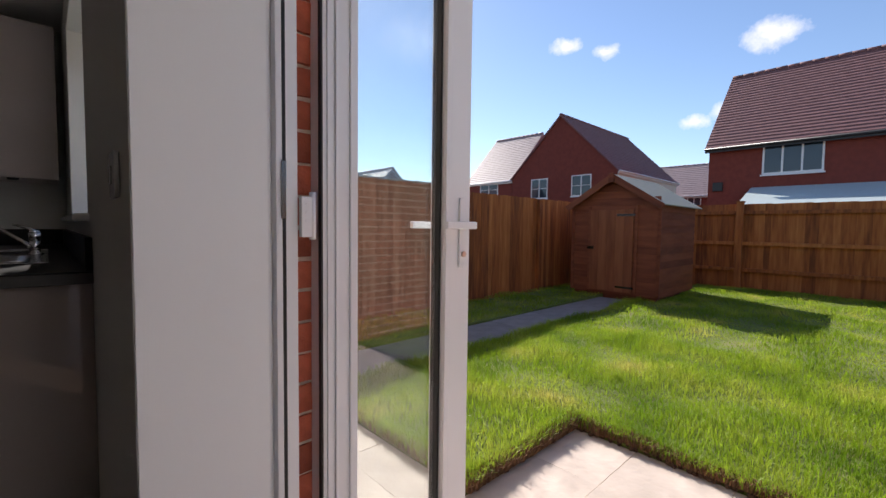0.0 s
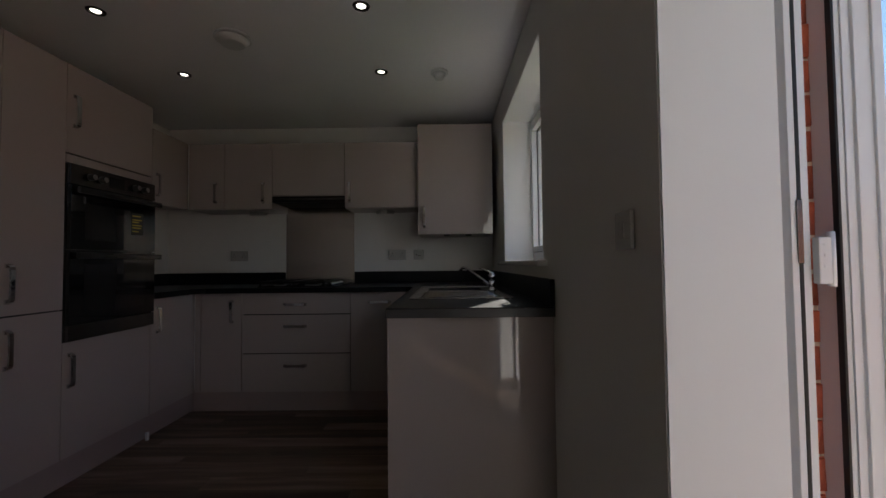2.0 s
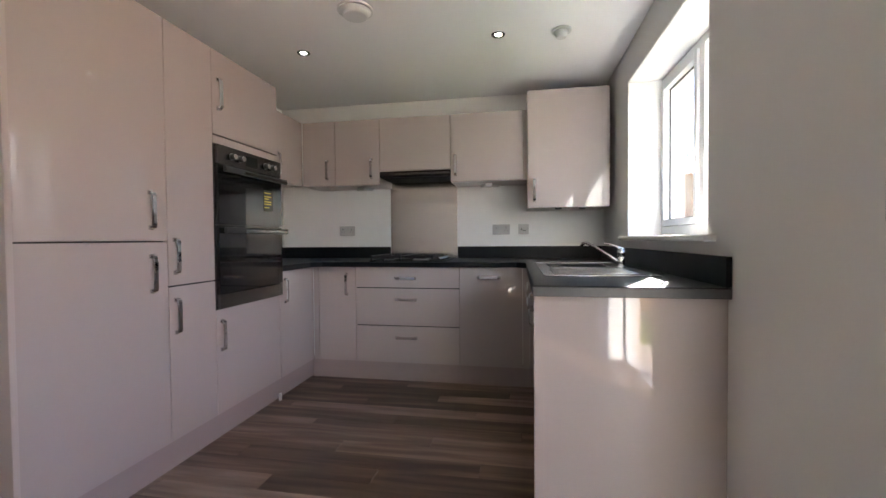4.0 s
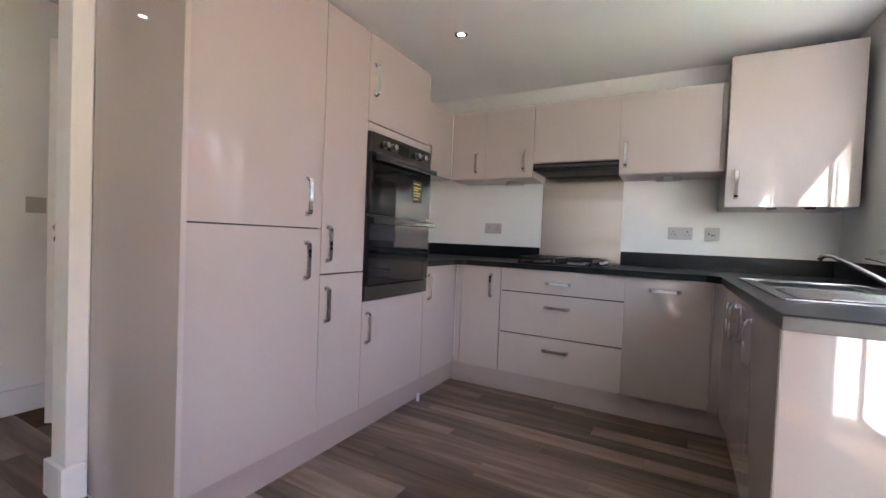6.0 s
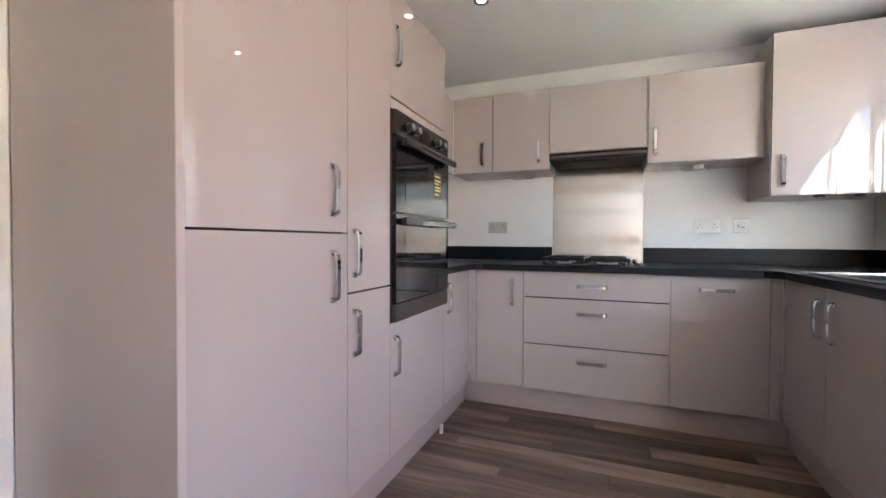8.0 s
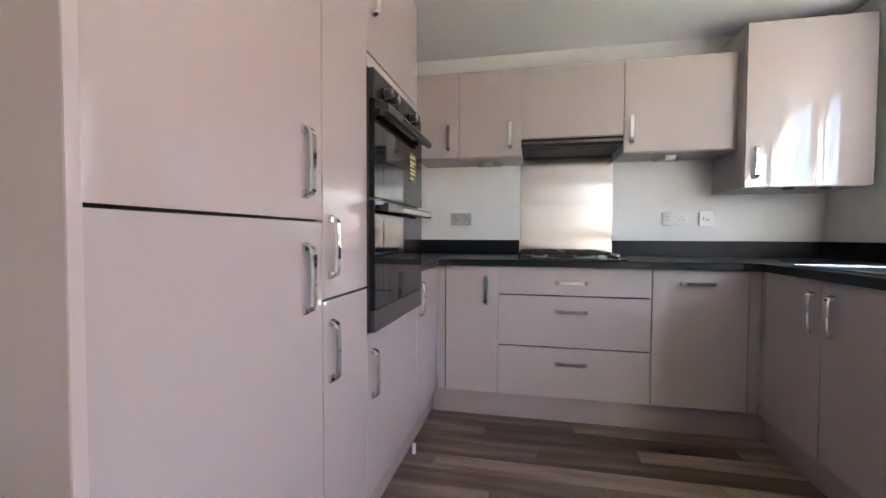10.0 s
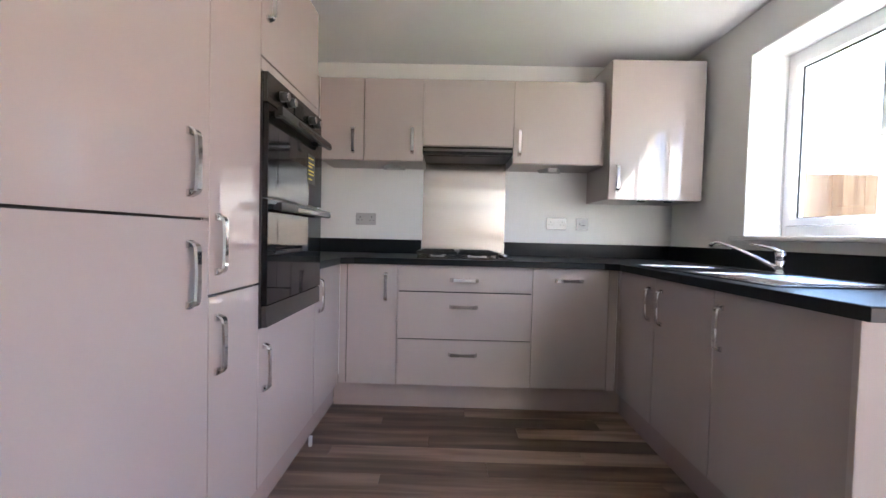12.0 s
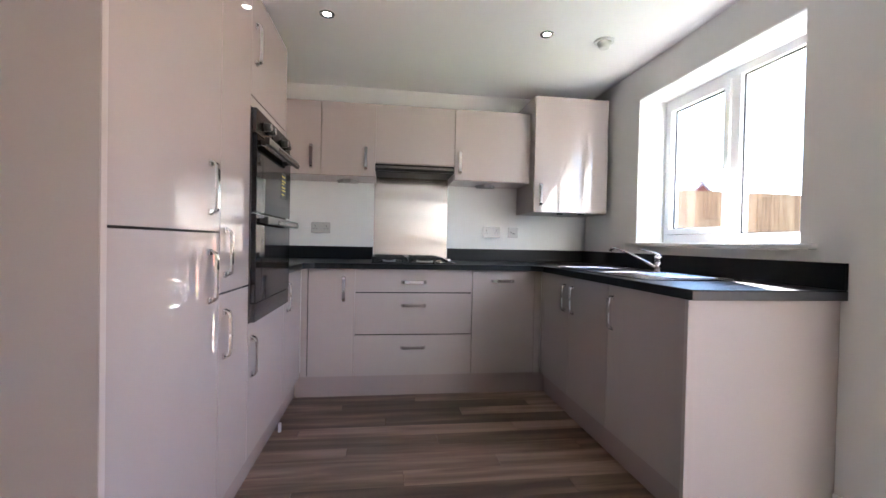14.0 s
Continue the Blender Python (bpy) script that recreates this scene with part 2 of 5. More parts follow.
bl.new(vsrc, gs.inputs[0])
bl.new(gs.outputs["Vector"], gm.inputs["B"])
bl.new(gm.outputs["Result"], bn["Principled BSDF"].inputs["Base Color"])
bl.new(gm.outputs["Result"], tr.inputs["Color"])
tm.inputs[0].default_value = 0.5
bl.new(bn["Principled BSDF"].outputs[0], tm.inputs[1])
bl.new(tr.outputs[0], tm.inputs[2])
bl.new(tm.outputs[0], bn["Material Output"].inputs["Surface"])
DARKWIN = material("dark_window_pane", (0.03, 0.045, 0.06), 0.05, coat=0.5)
FLOORM = material("grey_oak_vinyl", (0.2, 0.15, 0.11), 0.38, bump=0.06, bscale=60, stretch=(1, 20, 1))
ramped(FLOORM, [(0.27, (0.062, 0.037, 0.025)), (0.44, (0.125, 0.080, 0.056)), (0.56, (0.195, 0.132, 0.097)), (0.72, (0.315, 0.230, 0.175))], 1.5, (1.0, 11, 1), detail=10, dist=0.35)


def glass_material(name, tint=(1, 1, 1), shine=1.0):
    m = bpy.data.materials.new(name)
    m.use_nodes = True
    n, l = m.node_tree.nodes, m.node_tree.links
    n.remove(n["Principled BSDF"])
    t, g, mx, lw = (n.new(k) for k in ("ShaderNodeBsdfTransparent", "ShaderNodeBsdfGlossy", "ShaderNodeMixShader", "ShaderNodeLayerWeight"))
    fr = n.new("ShaderNodeMapRange")
    t.inputs["Color"].default_value = (*tint, 1)
    g.inputs["Roughness"].default_value = 0.01
    pw = n.new("ShaderNodeMath")
    pw.operation = "POWER"
    pw.inputs[1].default_value = 4.0
    lw.inputs["Blend"].default_value = 0.5
    l.new(lw.outputs["Facing"], pw.inputs[0])
    l.new(pw.outputs[0], fr.inputs["Value"])
    fr.inputs["To Min"].default_value, fr.inputs["To Max"].default_value = 0.055 * shine, 0.7 * shine
    l.new(fr.outputs["Result"], mx.inputs[0])
    l.new(t.outputs[0], mx.inputs[1])
    l.new(g.outputs[0], mx.inputs[2])
    l.new(mx.outputs[0], n["Material Output"].inputs["Surface"])
    return m


GLASS = glass_material("window_glass", (0.95, 0.97, 0.97))


# ---- building helpers ----
def box(bm, x0, x1, y0, y1, z0, z1, bevel=0.0, m=None):
    x0, x1, y0, y1, z0, z1 = min(x0, x1), max(x0, x1), min(y0, y1), max(y0, y1), min(z0, z1), max(z0, z1)
    v = [bm.verts.new(p) for p in ((x0, y0, z0), (x1, y0, z0), (x1, y1, z0), (x0, y1, z0), (x0, y0, z1), (x1, y0, z1), (x1, y1, z1), (x0, y1, z1))]
    f = [bm.faces.new([v[i] for i in q]) for q in ((3, 2, 1, 0), (4, 5, 6, 7), (0, 1, 5, 4), (1, 2, 6, 5), (2, 3, 7, 6), (3, 0, 4, 7))]
    if bevel:
        edges = {e for q in f for e in q.edges}
        r = bmesh.ops.bevel(bm, geom=list(edges), offset=bevel, segments=2, profile=0.6, affect="EDGES")
        v = list({w for q in r["faces"] for w in q.verts} | {w for w in v if w.is_valid})
    if m is not None:
        for w in v:
            w.co = m @ w.co
    return v


def cyl(bm, a, b, r0, r1=None, seg=16, caps=True):
    a, b = Vector(a), Vector(b)
    r1 = r0 if r1 is None else r1
    q = (b - a).to_track_quat("Z", "Y")
    ra, rb = [], []
    for i in range(seg):
        t = 2 * math.pi * i / seg
        d = q @ Vector((math.cos(t), math.sin(t), 0))
        ra.append(bm.verts.new(a + d * r0))
        rb.append(bm.verts.new(b + d * r1))
    for i in range(seg):
        j = (i + 1) % seg
        bm.faces.new((ra[i], ra[j], rb[j], rb[i])).smooth = True
    if caps:
        bm.faces.new(ra[::-1])
        bm.faces.new(rb)


def tube(bm, pts, radii, seg=12):
    rings = []
    for i, p in enumerate(pts):
        p = Vector(p)
        d = (Vector(pts[min(i + 1, len(pts) - 1)]) - Vector(pts[max(i - 1, 0)])).normalized()
        q = d.to_track_quat("Z", "Y")
        r = radii[i] if isinstance(radii, (list, tuple)) else radii
        rings.append([bm.verts.new(p + q @ Vector((math.cos(2 * math.pi * k / seg) * r, math.sin(2 * math.pi * k / seg) * r, 0))) for k in range(seg)])
    for a, b in zip(rings, rings[1:]):
        for k in range(seg):
            bm.faces.new((a[k], a[(k + 1) % seg], b[(k + 1) % seg], b[k])).smooth = True
    bm.faces.new(rings[0][::-1])
    bm.faces.new(rings[-1])


def part(name, bm, mat, parent=None, label="", m=None):
    me = bpy.data.meshes.new(name)
    bm.normal_update()
    bm.to_mesh(me)
    bm.free()
    me.materials.append(mat)
    ob = new(name, me)
    if parent:
        ob.parent = parent
    if m is not None:
        ob.matrix_basis = m
    return tagged(ob, label) if label else ob


def slab(name, mat, x0, x1, y0, y1, z0, z1, parent=None, bevel=0.0, label=""):
    bm = bmesh.new()
    box(bm, x0, x1, y0, y1, z0, z1, bevel)
    return part(name, bm, mat, parent, label)


def thing(name, label, category, at=(0, 0, 0), group="", kind="", rz=0.0):
    e = new(name)
    e.matrix_basis = pose(*at, 0, 0, rz)
    e.empty_display_size = 0.1
    return tagged(e, label, category, group, kind)


def structure(name, bm, mat, label, category):
    return tagged(part(name, bm, mat), label, category, kind="structure")


# ---- room shell ----
CZ = 2.29
NORTH, WEST, HALLX, EX = 0.0, -2.85, -3.98, 0.015
SOUTH = -6.2
WX0, WX1 = -0.75, -1.915
WZ0, WZ1 = 1.087, 2.07
DY0, DY1, DZ1 = -2.885, -4.45, 2.10

bm = bmesh.new()
box(bm, EX, 0.24, NORTH, WX0, 0, CZ)
box(bm, EX, 0.24, WX0, WX1, 0, 1.060)
box(bm, EX, 0.24, WX0, WX1, WZ1, CZ)
box(bm, EX, 0.24, WX1, DY0, 0, CZ)
box(bm, EX, 0.24, DY0, DY1, DZ1, CZ)
box(bm, EX, 0.24, DY1, SOUTH, 0, CZ)
structure("wall_east", bm, WALL, "grey-white plastered wall with window and patio door openings", "wall")
bm = bmesh.new()
box(bm, EX + 0.002, 0.24, WX0 - 0.002, WX0 - 0.006, WZ0, WZ1)
box(bm, EX + 0.002, 0.24, WX1 + 0.002, WX1 + 0.006, WZ0, WZ1)
box(bm, EX + 0.002, 0.24, WX0 - 0.006, WX1 + 0.006, WZ1 - 0.006, WZ1 - 0.002)
box(bm, EX + 0.002, 0.24, DY0 - 0.002, DY0 - 0.006, 0, DZ1)
box(bm, EX + 0.002, 0.24, DY1 + 0.002, DY1 + 0.006, 0, DZ1)
box(bm, EX + 0.002, 0.24, DY0 - 0.006, DY1 + 0.006, DZ1 - 0.006, DZ1 - 0.002)
structure("trim_reveals", bm, REVEAL, "bright white painted plaster reveals of window and patio door", "trim")
bm = bmesh.new()
box(bm, HALLX - 0.12, 0.24, 0, 0.12, 0, CZ)
structure("wall_north", bm, WALL, "grey-white plastered kitchen back wall", "wall")
bm = bmesh.new()
box(bm, WEST - 0.12, WEST, -2.5905, 0, 0, CZ)
box(bm, -2.945, -2.82, -2.660, -2.592, 0, CZ, 0.004)
structure("wall_nib", bm, WALL, "white plastered partition wall behind the tall cupboards", "wall")
bm = bmesh.new()
box(bm, HALLX - 0.12, HALLX, SOUTH, 0, 0, CZ)
structure("wall_west", bm, WALL, "cream-white plastered hallway wall with light switch", "wall")
bm = bmesh.new()
box(bm, HALLX - 0.12, 0.24, SOUTH - 0.12, SOUTH, 0, CZ)
structure("wall_south", bm, WALL, "plain plastered wall closing the room", "wall")
bm = bmesh.new()
box(bm, HALLX - 0.12, 0.24, SOUTH - 0.12, 0.12, CZ, CZ + 0.2)
structure("ceiling", bm, CEIL, "flat white painted ceiling with recessed downlights", "ceiling")
floor = slab("floor", SOIL, HALLX - 0.12, 0.30, SOUTH - 0.12, 0.12, -0.12, -0.006)
tagged(floor, "grey-brown wood-effect plank floor", "floor", kind="structure")
bm = bmesh.new()
for x0, x1, y0, y1 in ((WEST - 0.138, WEST - 0.12, -2.572, -0.0), (-2.963, -2.945, -2.678, -2.572), (-2.945, -2.82, -2.678, -2.660), (-2.82, -2.802, -2.678, -2.597), (HALLX, HALLX + 0.018, SOUTH, 0), (EX - 0.018, EX, -2.085, DY0), (EX - 0.018, EX, DY1, SOUTH)):
    box(bm, x0, x1, y0, y1, 0, 0.138, 0.004)
structure("baseboard", bm, SKIRT, "white gloss painted skirting board", "skirting board")

# ---- kitchen helpers ----
def bow(bm, cx, cz, length, upright, out=0.024):
    """A bowed flat handle with a foot at each end, on the plane y = 0, standing out to -y."""
    n, w, th = 26, 0.0100, 0.0060
    ring = []
    for i in range(n + 1):
        s = i / n
        a = (s - 0.5) * length
        o = 0.003 + (out - 0.005) * (1 - abs(2 * s - 1) ** 14) + 0.0022 * (1 - (2 * s - 1) ** 2)
        ww = w * (1.0 + 0.25 * abs(2 * s - 1))
        pts = []
        for du, dv in ((-ww, 0), (ww, 0), (ww * 0.8, th), (-ww * 0.8, th)):
            p = (cx + du, -(o + dv), cz + a) if upright else (cx + a, -(o + dv), cz + du)
            pts.append(bm.verts.new(p))
        ring.append(pts)
    for a, b in zip(ring, ring[1:]):
        for k in range(4):
            bm.faces.new((a[k], a[(k + 1) % 4], b[(k + 1) % 4], b[k]))
    bm.faces.new(ring[0][::-1])
    bm.faces.new(ring[-1])
    for s in (-1, 1):
        a = s * (length / 2 - 0.008)
        if upright:
            box(bm, cx - 0.0105, cx + 0.0105, -0.009, 0.0, cz + a - 0.010, cz + a + 0.010, 0.002)
        else:
            box(bm, cx + a - 0.010, cx + a + 0.010, -0.009, 0.0, cz - 0.0105, cz + 0.0105, 0.002)
    bmesh.ops.recalc_face_normals(bm, faces=bm.faces)


def cabinet(name, label, x, y, rz, width, depth, z0, z1, fronts, group, panel=False, back=0.0):
    """A cabinet unit whose fronts lie on local y = 0 and face -y. fronts: kind, x0, x1, z0, z1, handle (x, z, upright) or None."""
    e = thing(name, label, "kitchen cabinet", (x, y, 0), group, rz=rz)
    slab("body", CARC, 0.0005, width - 0.0005, 0.022, depth, z0, z1, e)
    # black sheet behind the fronts, standing in for shade in their gaps
    slab("gasket_edge", GAP, 0.004, width - 0.004, 0.0190, 0.0215, z0 + 0.004, z1 - 0.004, e)
    for kind, a, b, c, d, h in fronts:
        g = 0.0 if kind == "corner_post" else 0.0023
        f = slab(kind, GLOSS, a + g, b - g, 0.0, 0.018, c + 0.0022, d - 0.0022, e, 0.0012, "high-gloss cashmere " + kind.replace("_", " "))
        if h:
            bm = bmesh.new()
            bow(bm, h[0], h[1], 0.168, h[2])
            part("handle", bm, CHROME, f, "polished chrome bow handle")
    return e


TOP = 2.085
LX = -2.247
GT, GB, GW = "tall kitchen cabinets", "base kitchen cabinets", "wall kitchen cabinets"
cabinet("fridge_freezer_housing", "tall glossy cashmere fridge housing with two closed doors", LX, -2.572, 90, 0.607, 0.60, 0.15, TOP,
        [("door", 0, 0.607, 0.15, 1.076, (0.517, 0.937, True)), ("door", 0, 0.607, 1.0775, TOP, (0.517, 1.214, True))], GT)
cabinet("larder_cabinet", "narrow tall glossy cashmere larder cabinet between fridge and oven", LX, -1.965, 90, 0.300, 0.60, 0.15, TOP,
        [("door", 0, 0.300, 0.15, 0.868, (0.037, 0.730, True)), ("door", 0, 0.300, 0.871, TOP, (0.037, 1.009, True))], GT)
cabinet("oven_housing", "tall glossy cashmere oven housing with built-in double oven", LX, -1.665, 90, 0.600, 0.60, 0.15, TOP,
        [("door", 0, 0.600, 0.15, 0.712, (0.036, 0.572, True)), ("filler_panel", 0, 0.600, 1.592, 1.637, None), ("door", 0, 0.600, 1.640, TOP, (0.043, 1.856, True))], GT)
cabinet("corner_base_cabinet", "glossy cashmere corner base cabinet beside the oven housing", LX, -1.063, 90, 0.463, 0.60, 0.15, 0.87,
        [("door", 0, 0.432, 0.15, 0.87, (0.055, 0.735, True)), ("corner_post", 0.434, 0.4628, 0.15, 0.87, None)], GB)
cabinet("narrow_base_cabinet", "narrow glossy cashmere base cabinet with one door", -2.2455, -0.60, 0, 0.3455, 0.58, 0.15, 0.87,
        [("corner_post", 0, 0.0405, 0.15, 0.87, None), ("door", 0.0435, 0.3455, 0.15, 0.87, (0.2755, 0.738, True))], GB)
cabinet("drawer_cabinet", "wide glossy cashmere drawer cabinet under the gas hob", -1.90, -0.60, 0, 0.80, 0.58, 0.15, 0.87,
        [("drawer_front", 0, 0.80, 0.715, 0.87, (0.395, 0.787, False)), ("drawer_front", 0, 0.80, 0.430, 0.712, (0.395, 0.628, False)),
         ("drawer_front", 0, 0.80, 0.15, 0.427, (0.395, 0.342, False))], GB)
cabinet("dishwasher_cabinet", "slim glossy cashmere front hiding a built-in dishwasher", -1.10, -0.60, 0, 0.45, 0.58, 0.15, 0.87,
        [("door", 0, 0.45, 0.15, 0.87, (0.212, 0.799, False))], GB)
cabinet("sink_corner_cabinet", "glossy cashmere base cabinet in the corner by the sink", -0.60, -0.602, -90, 0.448, 0.58, 0.15, 0.87,
        [("corner_post", 0.0, 0.038, 0.15, 0.87, None), ("door", 0.041, 0.448, 0.15, 0.87, (0.398, 0.735, True))], GB)
cabinet("sink_cabinet", "glossy cashmere base cabinet under the stainless sink", -0.60, -1.05, -90, 0.45, 0.58, 0.15, 0.87,
        [("door", 0, 0.45, 0.15, 0.87, (0.065, 0.735, True))], GB)
cabinet("end_base_cabinet", "wide glossy cashmere base cabinet at the end of the worktop", -0.60, -1.50, -90, 0.559, 0.58, 0.15, 0.87,
        [("door", 0, 0.556, 0.15, 0.87, (0.045, 0.735, True))], GB)
slab("corner_post_infill", GLOSS, -0.6485, -0.6005, -0.60, -0.582, 0.15, 0.87)
tagged(bpy.data.objects["corner_post_infill"], "cashmere corner post joining two runs of base cabinets", "cabinet trim")

# end panels
tep = thing("tall_end_panel", "tall glossy cashmere end panel beside the fridge housing", "cabinet panel", (-2.52, -2.5825, 0))
slab("panel_board", GLOSS, -0.298, 0.2935, -0.009, 0.009, 0.004, TOP, tep, 0.0008)
slab("edge_band", CARC, 0.294, 0.2965, -0.009, 0.009, 0.004, TOP, tep, 0.001, "pale satin edge band")
slab("floor_seal", SOCKET, -0.298, 0.2935, -0.014, -0.0095, 0.0, 0.005, tep, 0.001, "thin white sealant bead")
wep = thing("worktop_end_panel", "glossy cashmere end panel under the worktop end", "cabinet panel", (-0.30, -2.071, 0))
slab("panel_board", GLOSS, -0.3175, 0.313, -0.009, 0.009, 0.003, 0.8715, wep, 0.0008)
slab("edge_band", CARC, -0.3205, -0.318, -0.009, 0.009, 0.003, 0.8715, wep, 0.0008, "pale satin edge band")
tagged(slab("tall_side_panel", GLOSS, -2.80, -2.250, -1.064, -1.0615, 0.872, TOP, bevel=0.001), "glossy cashmere side panel on the oven housing above the worktop", "cabinet panel")

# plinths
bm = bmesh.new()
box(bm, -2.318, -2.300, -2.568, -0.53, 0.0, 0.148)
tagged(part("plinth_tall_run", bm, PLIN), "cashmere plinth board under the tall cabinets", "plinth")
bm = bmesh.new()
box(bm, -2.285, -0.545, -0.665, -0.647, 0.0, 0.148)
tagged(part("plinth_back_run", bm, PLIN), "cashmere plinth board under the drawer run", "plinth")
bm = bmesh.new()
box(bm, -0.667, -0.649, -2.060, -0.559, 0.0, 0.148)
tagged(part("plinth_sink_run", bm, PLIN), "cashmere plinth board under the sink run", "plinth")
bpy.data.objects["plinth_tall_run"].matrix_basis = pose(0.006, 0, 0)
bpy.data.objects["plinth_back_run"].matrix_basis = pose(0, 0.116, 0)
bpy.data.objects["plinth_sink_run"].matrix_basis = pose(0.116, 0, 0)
tagged(slab("plinth_clip_block", SKIRT, -2.266, -2.250, -1.072, -1.054, 0.0, 0.050, bevel=0.003), "small white plinth end block on the floor", "plinth block")

# worktop: one L-shaped slab with chamfered inner corners
bm = bmesh.new()
out = [(-2.848, -1.0605), (-2.222, -1.0605), (-2.222, -0.690), (-2.157, -0.625), (-0.690, -0.625), (-0.625, -0.690), (-0.625, -2.104), (0.013, -2.104), (0.013, -0.002), (-2.848, -0.002)]
lo = [bm.verts.new((x, y, 0.8722)) for x, y in out]
hi2 = [bm.verts.new((x, y, 0.9100)) for x, y in out]
for i in range(len(out)):
    j = (i + 1) % len(out)
    bm.faces.new((lo[i], lo[j], hi2[j], hi2[i]))
bm.faces.new(lo[::-1])
bm.faces.new(hi2)
eds = [e for e in bm.edges if all(abs(v.co.z - 0.91) < 1e-4 for v in e.verts)]
bmesh.ops.bevel(bm, geom=eds, offset=0.005, segments=3, profile=0.5, affect="EDGES")
worktop = thing("worktop", "charcoal laminate worktop running round the kitchen in a U", "worktop", (0, 0, 0))
part("worktop_board", bm, WTOP, worktop)
slab("end_edging", WEDGE, -0.624, 0.012, -2.1055, -2.1045, 0.8735, 0.9045, worktop, 0.0, "greyer laminate edging strip")
for y in (-0.634, ):
    slab("joint_line", GAP, -0.6245, -0.004, y - 0.0006, y + 0.0006, 0.9102, 0.9104, worktop, 0.0, "fine dark worktop joint")
ups = thing("worktop_upstand", "charcoal laminate upstand along the kitchen walls", "worktop upstand", (0, 0, 0))
for b in ((-2.83, -1.803, -0.020, -0.002), (-1.197, -0.006, -0.020, -0.002), (-0.005, 0.013, -2.104, -0.002), (-2.848, -2.831, -1.058, -0.002)):
    slab("upstand_strip", WTOP, *b, 0.9105, 1.012, ups, 0.0015)
sp = tagged(slab("hob_splashback", SPLASH, -1.800, -1.200, -0.006, -0.002, 0.9105, 1.62), "brushed stainless steel splashback behind the hob", "splashback")

# wall units
WT, WB = 2.058, 1.527
cabinet("narrow_wall_cabinet", "narrow cashmere corner wall cabinet with one door", -2.460, -0.345, 0, 0.290, 0.34, WB, WT,
        [("door", 0, 0.290, WB, WT, (0.222, 1.657, True))], GW)
cabinet("wall_cabinet", "glossy cashmere wall cabinet beside the cooker hood", -2.170, -0.345, 0, 0.385, 0.34, WB, WT,
        [("door", 0, 0.385, WB, WT, (0.316, 1.657, True))], GW)
cabinet("hood_cabinet", "cashmere cabinet front over the built-in cooker hood", -1.785, -0.345, 0, 0.583, 0.34, 1.630, WT,
        [("door", 0, 0.583, 1.630, WT, None)], GW)
cabinet("wide_wall_cabinet", "wide glossy cashmere wall cabinet next to the cooker hood", -1.202, -0.345, 0, 0.567, 0.34, WB, WT,
        [("door", 0, 0.567, WB, WT, (0.040, 1.657, True))], GW)
cabinet("boiler_cabinet", "deep tall cashmere wall cabinet enclosing the boiler", -0.610, -0.425, 0, 0.585, 0.42, 1.304, 2.172,
        [("door", 0, 0.585, 1.304, 2.172, (0.050, 1.435, True))], GW)
cabinet("side_wall_cabinet", "cashmere wall cabinet on the side wall beside the oven housing", -2.463, -1.058, 90, 0.712, 0.38, WB, WT,
        [("door", 0.0, 0.300, WB, WT, None), ("door", 0.303, 0.712, WB, WT, (0.343, 1.66, True))], GW)
tagged(slab("wall_filler_strip", CARC, -0.6345, -0.6115, -0.330, -0.002, WB, WT), "cashmere filler strip between two wall cabinets", "cabinet trim")

for gx in (-0.385, -0.215):
    bm = bmesh.new()
    cyl(bm, (gx, -0.385, 1.3035), (gx, -0.385, 1.292), 0.028, 0.022, 18)
    tagged(part("cabinet_vent_cap", bm, BLACK), "small dark vent cap under the boiler cabinet", "vent")
hood = thing("cooker_hood", "grey built-in cooker hood under its cabinet", "cooker hood", (-1.5, -0.17, 1.6))
bm = bmesh.new()
box(bm, -0.298, 0.298, -0.168, 0.165, -0.022, 0.028, 0.003)
part("housing", bm, HOODM, hood)
bm = bmesh.new()
box(bm, -0.294, 0.294, -0.172, -0.1685, -0.004, 0.014, 0.001)
part("slide_front", bm, DKSTEEL, hood, "shiny steel pull-out strip")
bm = bmesh.new()
for i in range(2):
    box(bm, -0.26 + i * 0.27, -0.01 + i * 0.27, -0.13, 0.12, -0.026, -0.0225, 0.001)
part("grease_filter", bm, HOODM, hood)

# triangular under-cabinet lights
for nm, lx in (("under_cabinet_light", -2.0), ("under_cabinet_light", -0.91)):
    e = thing(nm, "small triangular steel light under a wall cabinet", "cabinet light", (lx, -0.16, WB), "under-cabinet lights")
    bm = bmesh.new()
    tri = [(-0.085, 0.06), (0.085, 0.06), (0.03, -0.05), (-0.03, -0.05)]
    top = [bm.verts.new((x, y, -0.001)) for x, y in tri]
    bot = [bm.verts.new((x * 0.85, y * 0.8 - 0.004, -0.024)) for x, y in tri]
    for i in range(4):
        bm.faces.new((top[i], top[(i + 1) % 4], bot[(i + 1) % 4], bot[i]))
    bm.faces.new(top[::-1])
    bm.faces.new(bot)
    bmesh.ops.recalc_face_normals(bm, faces=bm.faces)
    part("body", bm, LSTEEL, e)
    bm = bmesh.new()
    cyl(bm, (0, 0.0, -0.0245), (0, 0.0, -0.027), 0.022, seg=18)
    part("lens", bm, LSTEEL, e, "dull round lens")

